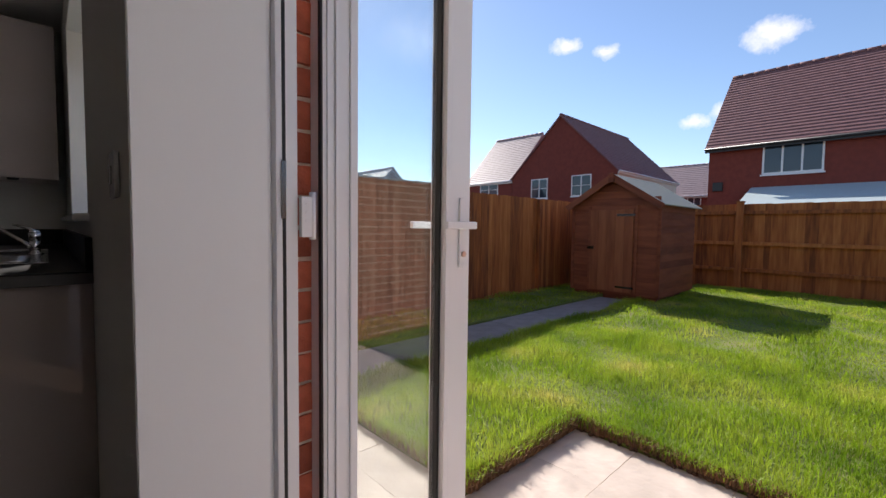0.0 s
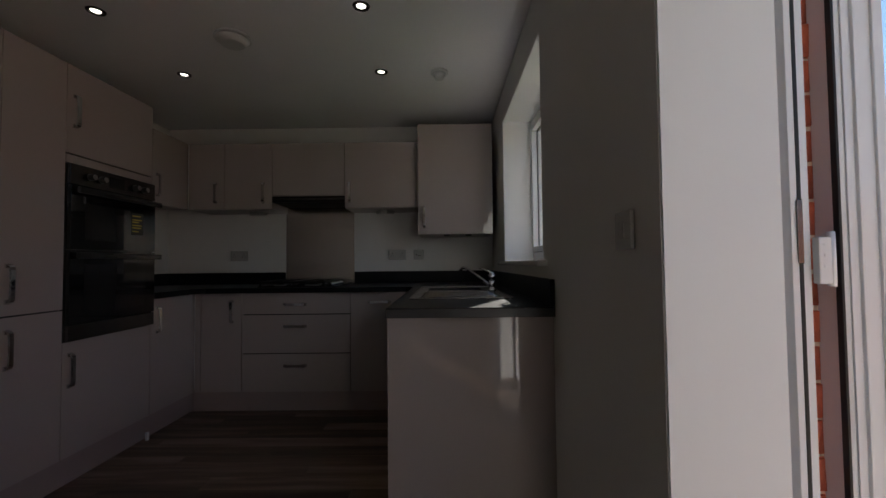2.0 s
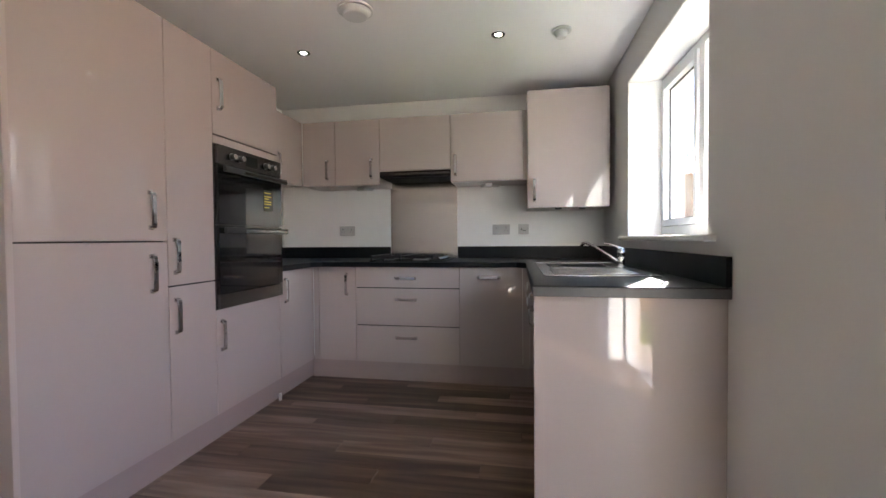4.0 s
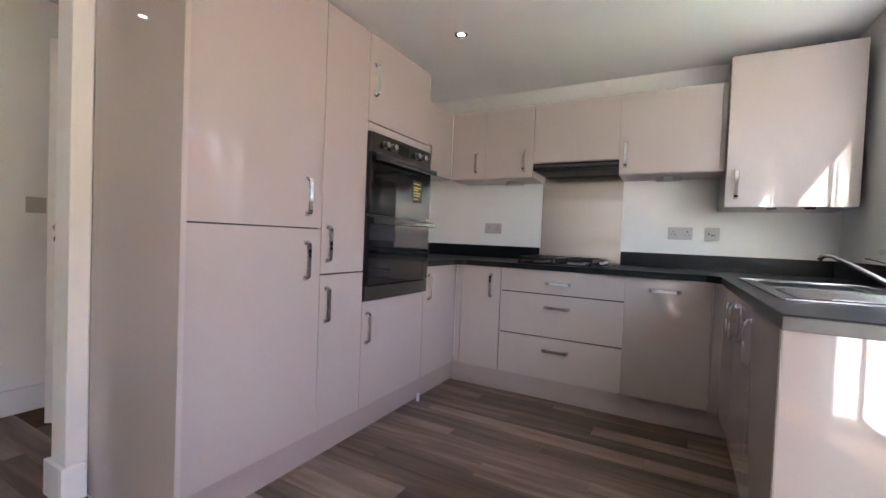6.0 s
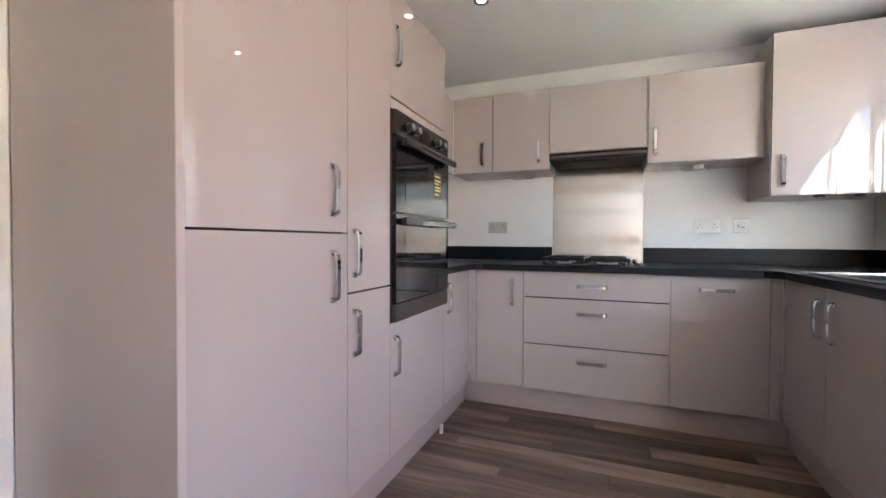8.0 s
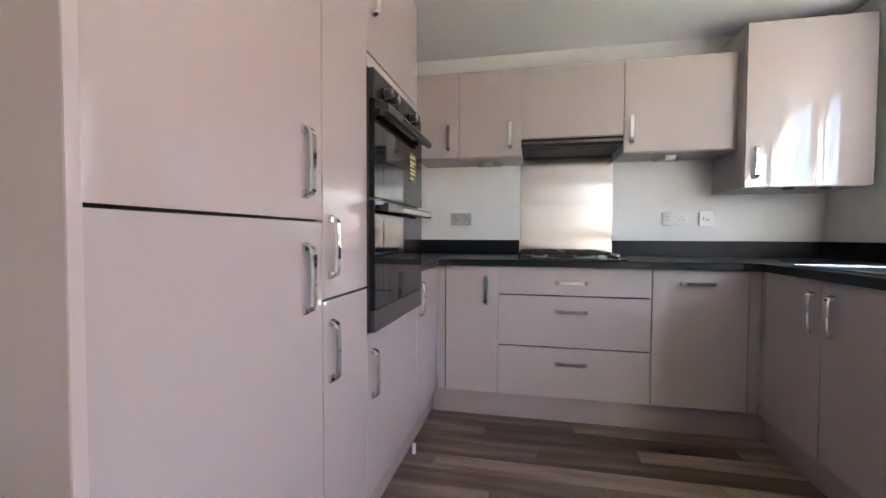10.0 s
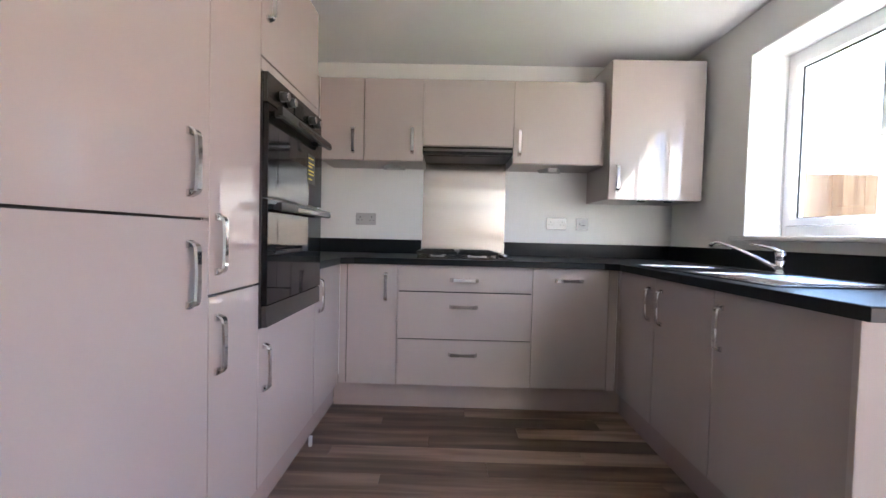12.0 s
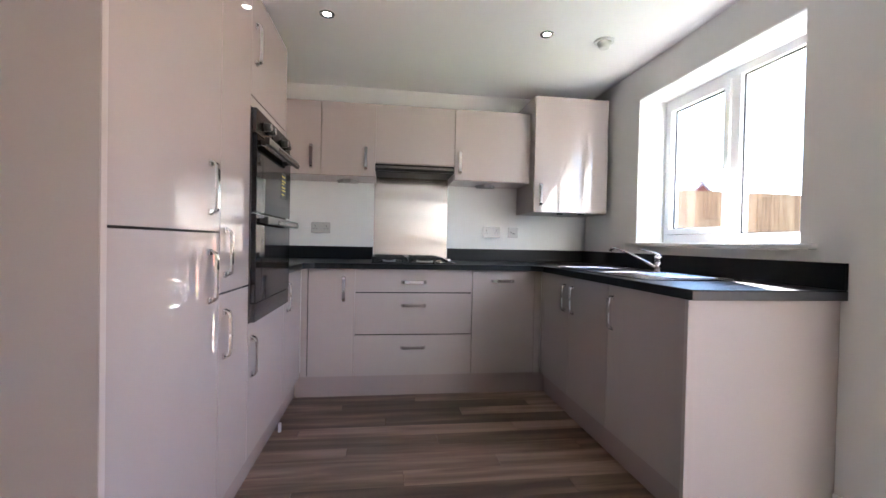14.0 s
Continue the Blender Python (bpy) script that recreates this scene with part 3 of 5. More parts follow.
# ---- double oven, in local x along the wall and -y to the room ----
oven = thing("double_oven", "built-in black glass double oven with steel trim, closed", "oven", (LX, -1.665, 0), rz=90)
slab("body", BLACK, 0.02, 0.58, 0.0225, 0.55, 0.75, 1.55, oven)
slab("side_trim", DKSTEEL, 0.002, 0.598, -0.006, 0.017, 0.715, 1.588, oven, 0.001, "dark steel trim frame")
cp = slab("control_panel", DKSTEEL, 0.003, 0.597, -0.022, -0.0065, 1.487, 1.588, oven, 0.002, "dark steel control panel")
slab("display", BGLASS, 0.245, 0.345, -0.0245, -0.0222, 1.510, 1.568, cp, 0.0005, "black clock display")
for kx in (0.115, 0.185, 0.425, 0.495):
    bm = bmesh.new()
    cyl(bm, (kx, -0.022, 1.538), (kx, -0.050, 1.538), 0.019, 0.016, 20)
    k = part("knob", bm, BLACK, cp, "black control knob")
    bm = bmesh.new()
    cyl(bm, (kx, -0.050, 1.538), (kx, -0.0525, 1.538), 0.0155, 0.014, 20)
    part("knob_cap", bm, CHROME, k, "chrome knob cap")
for z0, z1, w0, w1, hz in ((1.168, 1.482, 1.215, 1.40, 1.458), (0.796, 1.160, 0.84, 1.09, 1.135)):
    d = slab("oven_door", BGLASS, 0.004, 0.596, -0.026, -0.0065, z0, z1, oven, 0.002, "black glass oven door")
    slab("window", BGLASS2, 0.085, 0.515, -0.0268, -0.0262, w0, w1, d, 0.0, "smoked inner window")
    bm = bmesh.new()
    box(bm, 0.006, 0.594, -0.072, -0.054, hz - 0.016, hz + 0.014, 0.003)
    box(bm, 0.05, 0.07, -0.056, -0.026, hz - 0.01, hz + 0.01, 0.001)
    box(bm, 0.53, 0.55, -0.056, -0.026, hz - 0.01, hz + 0.01, 0.001)
    part("handle", bm, BLACK, d, "black bar handle")
    bm = bmesh.new()
    box(bm, 0.16, 0.59, -0.0745, -0.0725, hz - 0.012, hz + 0.004, 0.0005)
    part("handle_strip", bm, DKSTEEL, d, "steel strip on the handle")
slab("bottom_trim", DKSTEEL, 0.003, 0.597, -0.024, -0.0065, 0.717, 0.792, oven, 0.002, "dark steel bottom trim")
bm = bmesh.new()
for i, (wd, z) in enumerate(((0.066, 1.372), (0.075, 1.350), (0.05, 1.336), (0.074, 1.318), (0.07, 1.303), (0.05, 1.282))):
    box(bm, 0.402, 0.402 + wd, -0.0288, -0.0282, z - 0.0035, z + 0.0035)
st = slab("sticker", BLACK, 0.395, 0.490, -0.0280, -0.0270, 1.262, 1.390, oven, 0.0, "small black label with yellow print")
part("print_bars", bm, YELLOW, st)

# ---- gas hob ----
hob = thing("gas_hob", "dark four-burner gas hob with black pan supports", "hob", (-1.503, -0.335, 0.9105))
slab("base", DKSTEEL, -0.29, 0.29, -0.25, 0.25, 0.0, 0.008, hob, 0.003, "dark steel hob plate")
for bx, by, r in ((-0.17, 0.12, 0.045), (-0.17, -0.12, 0.036), (0.08, 0.12, 0.036), (0.08, -0.12, 0.05)):
    bm = bmesh.new()
    cyl(bm, (bx, by, 0.008), (bx, by, 0.020), r, r * 0.9, 20)
    cyl(bm, (bx, by, 0.020), (bx, by, 0.026), r * 0.75, r * 0.7, 20)
    br = part("burner", bm, IRON, hob)
    bm = bmesh.new()
    cyl(bm, (bx, by, 0.0082), (bx, by, 0.0165), r * 1.22, r * 1.12, 20)
    part("burner_ring", bm, LSTEEL, br, "dull aluminium burner ring")
for gx in (-0.17, 0.08):
    bm = bmesh.new()
    for sx in (-0.115, 0.115):
        box(bm, gx + sx - 0.007, gx + sx + 0.007, -0.225, 0.225, 0.026, 0.044, 0.002)
    for sy in (-0.225, 0.0, 0.225):
        box(bm, gx - 0.12, gx + 0.12, sy - 0.007, sy + 0.007, 0.026, 0.044, 0.002)
    for sy in (-0.12, 0.12):
        for s in (-1, 1):
            box(bm, gx + s * 0.03, gx + s * 0.115, sy - 0.004, sy + 0.004, 0.030, 0.042, 0.001)
            box(bm, gx - 0.004, gx + 0.004, sy + s * 0.03, sy + s * 0.10, 0.030, 0.042, 0.001)
    for sx in (-0.112, 0.112):
        for sy in (-0.22, 0.22):
            box(bm, gx + sx - 0.006, gx + sx + 0.006, sy - 0.006, sy + 0.006, 0.0085, 0.030)
    part("pan_support", bm, IRON, hob, "black cast iron pan support")
for i in range(4):
    bm = bmesh.new()
    cyl(bm, (0.245, -0.17 + i * 0.085, 0.008), (0.245, -0.17 + i * 0.085, 0.032), 0.019, 0.016, 18)
    part("knob", bm, CHROME, hob, "silver hob knob")

# ---- sink and tap ----
sink = thing("kitchen_sink", "stainless steel one-and-a-half bowl sink with drainer", "sink", (-0.325, -1.255, 0.9105))
bm = bmesh.new()
X0, X1, Y0, Y1 = -0.235, 0.235, -0.478, 0.478
holes = [(-0.18, 0.15, 0.10, 0.44, 0.17), (-0.18, 0.10, -0.10, 0.06, 0.10)]
xs = sorted({X0, X1, *[h[0] for h in holes], *[h[1] for h in holes]})
ys = sorted({Y0, Y1, *[h[2] for h in holes], *[h[3] for h in holes]})
for a, b in zip(xs, xs[1:]):
    for c, d in zip(ys, ys[1:]):
        if any(h[0] <= a and b <= h[1] and h[2] <= c and d <= h[3] for h in holes):
            continue
        bm.faces.new([bm.verts.new(p) for p in ((a, c, 0.004), (b, c, 0.004), (b, d, 0.004), (a, d, 0.004))])
bmesh.ops.remove_doubles(bm, verts=bm.verts, dist=1e-5)
part("deck", bm, SINK, sink, "stainless steel sink deck")
bm = bmesh.new()
for a, b, c, d in ((X0 - 0.006, X0, Y0, Y1), (X1, X1 + 0.006, Y0, Y1), (X0 - 0.006, X1 + 0.006, Y0 - 0.006, Y0), (X0 - 0.006, X1 + 0.006, Y1, Y1 + 0.006)):
    box(bm, a, b, c, d, 0.0, 0.007, 0.002)
part("rim", bm, SINK, sink)
for h in holes:
    bm = bmesh.new()
    x0, x1, y0, y1, dp = h
    top = [bm.verts.new(p) for p in ((x0, y0, 0.004), (x1, y0, 0.004), (x1, y1, 0.004), (x0, y1, 0.004))]
    ins = 0.02
    bot = [bm.verts.new(p) for p in ((x0 + ins, y0 + ins, -0.034), (x1 - ins, y0 + ins, -0.034), (x1 - ins, y1 - ins, -0.034), (x0 + ins, y1 - ins, -0.034))]
    for i in range(4):
        bm.faces.new((top[(i + 1) % 4], top[i], bot[i], bot[(i + 1) % 4]))
    bm.faces.new(bot)
    cyl(bm, ((x0 + x1) / 2, (y0 + y1) / 2, -0.034), ((x0 + x1) / 2, (y0 + y1) / 2, -0.031), 0.03, seg=18)
    part("bowl", bm, SINK, sink, "stainless steel bowl with drain")
bm = bmesh.new()
for i in range(11):
    yy = -0.135 - i * 0.030
    tube(bm, [(-0.19, yy, 0.0035), (-0.1, yy, 0.0085), (0.14, yy, 0.0085), (0.19, yy, 0.0035)], 0.0045, 8)
part("drainer_ribs", bm, SINK, sink)

tap = thing("mixer_tap", "chrome single-lever kitchen mixer tap with long spout", "tap", (-0.125, -1.195, 0.9145))
bm = bmesh.new()
cyl(bm, (0, 0, 0), (0, 0, 0.006), 0.028, 0.027, 24)
cyl(bm, (0, 0, 0.006), (0, 0, 0.062), 0.0185, 0.0175, 24)
cyl(bm, (0, 0, 0.0625), (0, 0, 0.095), 0.019, 0.0205, 24)
cyl(bm, (0, 0, 0.095), (0, 0, 0.106), 0.0205, 0.012, 24)
part("body", bm, CHROME, tap)
bm = bmesh.new()
tube(bm, [(-0.01, 0.01, 0.03), (-0.05, 0.06, 0.062), (-0.11, 0.135, 0.108), (-0.145, 0.18, 0.130), (-0.160, 0.199, 0.133), (-0.172, 0.214, 0.126), (-0.176, 0.219, 0.114)], [0.0095, 0.0088, 0.0082, 0.008, 0.0085, 0.0098, 0.0098], 14)
part("spout", bm, CHROME, tap)
bm = bmesh.new()
tube(bm, [(0.0, 0.0, 0.098), (-0.02, 0.028, 0.114), (-0.05, 0.07, 0.126), (-0.068, 0.092, 0.128)], [0.010, 0.0075, 0.0055, 0.004], 12)
part("lever", bm, CHROME, tap)

# ---- window ----
win = thing("window_1", "white uPVC window with opening sash beside a fixed pane", "window", (0, 0, 0), kind="structure")
FX0, FX1 = 0.215, 0.283
Y_A, Y_M0, Y_M1, Y_B = WX0 - 0.008, -1.315, -1.375, WX1 + 0.008
bm = bmesh.new()
Z0, Z1 = WZ0 + 0.001, WZ1 - 0.008
box(bm, FX0, FX1, Y_A, Y_A - 0.030, Z0, Z1, 0.003)
box(bm, FX0, FX1, Y_B + 0.042, Y_B, Z0, Z1, 0.003)
box(bm, FX0, FX1, Y_A - 0.030, Y_B + 0.042, Z0, Z0 + 0.055, 0.003)
box(bm, FX0, FX1, Y_A - 0.030, Y_B + 0.042, Z1 - 0.042, Z1, 0.003)
box(bm, FX0, FX1, Y_M0, Y_M1, Z0 + 0.055, Z1 - 0.042, 0.003)
part("window_frame", bm, UPVC, win)
bm = bmesh.new()
a0, a1, c0, c1 = Y_A - 0.031, Y_M0 + 0.002, Z0 + 0.057, Z1 - 0.044
for q in ((a0, a0 - 0.038, c0, c1), (a1 + 0.038, a1, c0, c1), (a0 - 0.038, a1 + 0.038, c0, c0 + 0.038), (a0 - 0.038, a1 + 0.038, c1 - 0.038, c1)):
    box(bm, FX0 - 0.012, FX1 - 0.012, *q, 0.003)
sash = part("sash", bm, UPVC, win)
for y0, y1, z0, z1 in ((a0 - 0.038, a1 + 0.038, c0 + 0.038, c1 - 0.038), (Y_M1, Y_B + 0.042, Z0 + 0.055, Z1 - 0.042)):
    bm = bmesh.new()
    t = 0.006
    for q in ((y0, y0 - t, z0, z1), (y1 + t, y1, z0, z1), (y0 - t, y1 + t, z0, z0 + t), (y0 - t, y1 + t, z1 - t, z1)):
        box(bm, FX0 + 0.022, FX0 + 0.030, *q)
    part("gasket", bm, GASKET, win)
    p = slab("pane", GLASS, FX0 + 0.023, FX0 + 0.027, y0, y1, z0, z1, win)
    p.visible_shadow = False
bm = bmesh.new()
box(bm, FX0 - 0.024, FX0 - 0.0125, a1 + 0.030, a1 + 0.010, 1.455, 1.525, 0.002)
tube(bm, [(FX0 - 0.024, a1 + 0.02, 1.505), (FX0 - 0.042, a1 + 0.021, 1.500), (FX0 - 0.046, a1 + 0.024, 1.46), (FX0 - 0.044, a1 + 0.028, 1.40)], [0.009, 0.009, 0.008, 0.006], 10)
part("handle", bm, UPVC, win, "white espagnolette handle")
bm = bmesh.new()
box(bm, -0.028, 0.2145, -0.690, -1.985, 1.061, 1.086, 0.008)
sill = part("window_sill", bm, SKIRT, win, "white painted sill board with rounded nose")

# ---- sockets and switches ----
def plate(name, label, at, rz, w, h, rockers, group):
    e = thing(name, label, "switch plate", at, group, rz=rz)
    slab("plate", PLATE, -w / 2, w / 2, -0.010, -0.001, -h / 2, h / 2, e, 0.003)
    for rx, rzz, rw, rh in rockers:
        slab("rocker", PLATE, rx - rw / 2, rx + rw / 2, -0.0135, -0.0102, rzz - rh / 2, rzz + rh / 2, e, 0.001)
    return e


def holes3(e, cx):
    bm = bmesh.new()
    box(bm, cx - 0.003, cx + 0.003, -0.0106, -0.0101, 0.008, 0.018)
    box(bm, cx - 0.015, cx - 0.008, -0.0106, -0.0101, -0.012, -0.007)
    box(bm, cx + 0.008, cx + 0.015, -0.0106, -0.0101, -0.012, -0.007)
    part("pin_holes", bm, GAP, e)


s1 = plate("double_socket", "white double wall socket above the worktop", (-2.215, 0, 1.158), 0, 0.147, 0.086, [(-0.02, 0.025, 0.014, 0.02), (0.02, 0.025, 0.014, 0.02)], "wall sockets")
s2 = plate("double_socket", "white double wall socket beside the steel splashback", (-0.822, 0, 1.155), 0, 0.147, 0.086, [(-0.02, 0.025, 0.014, 0.02), (0.02, 0.025, 0.014, 0.02)], "wall sockets")
for s in (s1, s2):
    holes3(s, -0.042)
    holes3(s, 0.042)
fs = plate("fused_switch", "white single fused switch plate on the kitchen wall", (-0.635, 0, 1.155), 0, 0.086, 0.086, [(0.010, 0.0, 0.022, 0.040), (-0.018, 0.0, 0.010, 0.040)], "wall switches")
bm = bmesh.new()
box(bm, -0.004, 0.018, -0.0140, -0.0136, -0.012, -0.006)
box(bm, -0.021, -0.015, -0.0140, -0.0136, -0.008, 0.008)
part("markings", bm, GAP, fs)
plate("light_switch", "white light switch plate beside the patio door", (EX, -2.735, 1.147), -90, 0.086, 0.086, [(0, 0, 0.024, 0.034)], "wall switches")
plate("hall_light_switch", "white double switch plate on the hallway wall", (HALLX, -2.40, 1.15), 90, 0.086, 0.086, [(-0.015, 0, 0.018, 0.03), (0.015, 0, 0.018, 0.03)], "wall switches")

# ---- ceiling fittings ----
def downlight(x, y):
    e = thing("downlight", "small round recessed ceiling downlight, lit", "ceiling light", (x, y, CZ), "ceiling downlights")
    bm = bmesh.new()
    n = 28
    rr = [(0.041, -0.001), (0.039, -0.006), (0.028, -0.006), (0.022, -0.001)]
    rings = [[bm.verts.new((math.cos(2 * math.pi * k / n) * r, math.sin(2 * math.pi * k / n) * r, z)) for k in range(n)] for r, z in rr]
    for a, b in zip(rings, rings[1:]):
        for k in range(n):
            bm.faces.new((a[k], b[k], b[(k + 1) % n], a[(k + 1) % n])).smooth = True
    part("bezel", bm, DKSTEEL, e, "steel bezel ring")
    bm = bmesh.new()
    cyl(bm, (0, 0, -0.0030), (0, 0, -0.001), 0.0215, seg=24)
    part("lens", bm, LAMP, e, "glowing frosted lens")


for x, y in ((-2.04, -1.08), (-0.79, -1.08), (-2.04, -1.75), (-0.78, -1.757), (-2.04, -3.3), (-0.78, -3.3), (-3.65, -3.14)):
    downlight(x, y)
e = thing("smoke_alarm", "round white smoke alarm on the ceiling", "smoke alarm", (-1.516, -1.503, CZ))
bm = bmesh.new()
cyl(bm, (0, 0, -0.014), (0, 0, -0.001), 0.092, 0.092, 32)
part("base", bm, SOCKET, e)
bm = bmesh.new()
cyl(bm, (0, 0, -0.042), (0, 0, -0.0145), 0.060, 0.084, 32)
part("cover", bm, SOCKET, e)
e = thing("ceiling_sensor", "small white heat sensor on the ceiling", "sensor", (-0.425, -1.066, CZ))
bm = bmesh.new()
cyl(bm, (0, 0, -0.012), (0, 0, -0.001), 0.056, 0.056, 24)
part("base", bm, SOCKET, e)
bm = bmesh.new()
cyl(bm, (0, 0, -0.048), (0, 0, -0.0125), 0.026, 0.042, 20)
part("head", bm, SOCKET, e)

# ---- hallway door ----
door = thing("hall_door", "white painted flush door standing ajar in the hallway", "door", (-3.116, -1.883, 0), rz=223)
slab("leaf", DOORM, 0.0, 0.80, -0.020, 0.020, 0.008, 1.995, door, 0.002)
bm = bmesh.new()
for s in (-1, 1):
    cyl(bm, (0.745, s * 0.0205, 1.032), (0.745, s * 0.029, 1.032), 0.026, seg=22)
    cyl(bm, (0.745, s * 0.029, 1.032), (0.745, s * 0.065, 1.032), 0.009, seg=12)
    tube(bm, [(0.745, s * 0.062, 1.032), (0.70, s * 0.066, 1.032), (0.635, s * 0.062, 1.030)], [0.010, 0.009, 0.007], 12)
part("lever_handle", bm, CHROME, door, "satin chrome lever handle")
bm = bmesh.new()
for s in (-1, 1):
    cyl(bm, (0.745, s * 0.0205, 0.972), (0.745, s * 0.027, 0.972), 0.024, seg=22)
part("lock_rose", bm, DKSTEEL, door, "round metal turn-lock rose")

# ---- outer wall and patio door ----
bm = bmesh.new()
OX0, OX1 = 0.2405, 0.385
box(bm, OX0, OX1, 0.30, WX0 + 0.09, -0.3, 5.0)
box(bm, OX0, 0.300, WX0 + 0.09, WX0, -0.3, 5.0)
box(bm, 0.300, OX1, WX0 + 0.09, WX0, -0.3, WZ0 - 0.03)
box(bm, 0.300, OX1, WX0 + 0.09, WX0, WZ1, 5.0)
box(bm, OX0, OX1, WX0, WX1, -0.3, WZ0 - 0.03)
box(bm, OX0, OX1, WX0, WX1, WZ1, 5.0)
box(bm, OX0, OX1, WX1, -2.80, -0.3, 5.0)
box(bm, OX0, OX1, -2.80, -4.50, DZ1 + 0.02, 5.0)
box(bm, OX0, OX1, -4.50, SOUTH - 0.3, -0.3, 5.0)
outer = structure("wall_outer", bm, MORTAR, "outer red brick wall of the house with light mortar", "wall")

frame_e = thing("door_1", "white uPVC patio door, one glazed leaf standing open", "patio door", (0, 0, 0), kind="structure")
bm = bmesh.new()
box(bm, 0.2415, 0.258, -2.802, -2.868, 0.0, 2.09, 0.004)
box(bm, 0.2585, 0.272, -2.802, -2.888, 0.0, 2.09, 0.002)
box(bm, 0.2795, 0.317, -2.802, -2.862, 0.0, 2.09, 0.003)
box(bm, 0.2415, 0.322, -4.405, -4.498, 0.0, 2.09, 0.003)
box(bm, 0.2415, 0.322, -2.893, -4.405, 2.03, 2.09, 0.003)
box(bm, 0.2415, 0.322, -2.893, -4.405, -0.012, 0.022, 0.003)
part("door_frame", bm, UPVC, frame_e)
bm = bmesh.new()
box(bm, 0.2725, 0.279, -2.82, -2.8885, 0.0, 2.09)
part("gasket", bm, GASKET, frame_e)
for hz in (0.30, 1.085, 1.80):
    bm = bmesh.new()
    box(bm, 0.318, 0.352, -2.862, -2.878, hz - 0.055, hz + 0.035, 0.003)
    cyl(bm, (0.346, -2.872, hz - 0.06), (0.346, -2.872, hz + 0.045), 0.0075, seg=12)
    for k in (-0.02, 0.0, 0.02):
        cyl(bm, (0.330, -2.8782, hz + k), (0.330, -2.8792, hz + k), 0.0035, seg=8)
    part("hinge", bm, UPVC, frame_e, "white hinge block")
bm = bmesh.new()
box(bm, 0.268, 0.2785, -2.8895, -2.8915, 1.07, 1.19, 0.0005)
part("keep_plate", bm, DKSTEEL, frame_e, "steel lock keep plate")

leaf = thing("door_leaf_open", "white uPVC glazed patio door leaf standing fully open", "patio door", (0, 0, 0))
LX0, LX1, LY0, LY1, LZ0, LZ1 = 0.373, 0.866, -2.868, -2.806, 0.030, 2.060
bm = bmesh.new()
GX0, GX1, GZ0, GZ1 = 0.464, 0.758, 0.140, 1.960
box(bm, LX0, GX0, LY0, LY1, LZ0, LZ1, 0.004)
box(bm, GX1, LX1, LY0, LY1, LZ0, LZ1, 0.004)
box(bm, GX0, GX1, LY0, LY1, LZ0, GZ0, 0.004)
box(bm, GX0, GX1, LY0, LY1, GZ1, LZ1, 0.004)
box(bm, LX0 + 0.030, LX0 + 0.036, LY0 - 0.007, LY0 + 0.002, LZ0, LZ1, 0.002)
box(bm, LX0 + 0.010, LX0 + 0.024, LY0 - 0.004, LY0 + 0.002, LZ0, LZ1, 0.0015)
box(bm, GX0 - 0.022, GX0 - 0.001, LY0 - 0.006, LY0 + 0.002, GZ0 - 0.02, GZ1 + 0.02, 0.003)
box(bm, GX1 + 0.001, GX1 + 0.022, LY0 - 0.006, LY0 + 0.002, GZ0 - 0.02, GZ1 + 0.02, 0.003)
part("sash", bm, UPVC, leaf)
bm = bmesh.new()
box(bm, GX0, GX0 + 0.003, -2.850, -2.824, GZ0, GZ1)
box(bm, GX1 - 0.008, GX1, -2.854, -2.820, GZ0, GZ1)
box(bm, GX0, GX1, -2.850, -2.824, GZ0, GZ0 + 0.006)
box(bm, GX0, GX1, -2.850, -2.824, GZ1 - 0.006, GZ1)
box(bm, LX0 - 0.004, LX0 + 0.002, LY0 + 0.001, LY0 + 0.014, LZ0, LZ1)
part("gasket", bm, GASKET, leaf)
for y in (-2.846, -2.829):
    p = slab("pane", GLASS, GX0, GX1 - 0.006, y, y + 0.003, GZ0, GZ1, leaf)
    p.visible_shadow = False
for s, y in ((-1, LY0), (1, LY1)):
    bm = bmesh.new()
    box(bm, 0.815, 0.843, y, y + s * 0.009, 0.935, 1.145, 0.003)
    hd = part("handle_plate", bm, UPVC, leaf, "white handle plate")
    bm = bmesh.new()
    cyl(bm, (0.829, y + s * 0.009, 1.062), (0.829, y + s * 0.045, 1.062), 0.010, seg=14)
    box(bm, 0.722, 0.842, y + s * 0.040, y + s * 0.054, 1.051, 1.073, 0.004)
    part("lever", bm, UPVC, hd, "white lever handle")
    bm = bmesh.new()
    cyl(bm, (0.829, y + s * 0.0092, 0.975), (0.829, y + s * 0.014, 0.975), 0.009, seg=14)
    part("lock_cylinder", bm, BRUSH, hd, "brass-coloured key cylinder")

# ---- ground and garden ----
tagged(slab("ground", SOIL, -400, 400, -400, 400, -0.9, -0.30), "bare brown ground reaching the horizon", "ground", kind="structure")
bpy.data.objects["ground"].matrix_basis = pose(0, 0, 0)


def hump(x, y):
    return 0.018 * noise.noise((x * 1.3, y * 1.3, 0)) + 0.012 * noise.noise((x * 4, y * 4, 3))


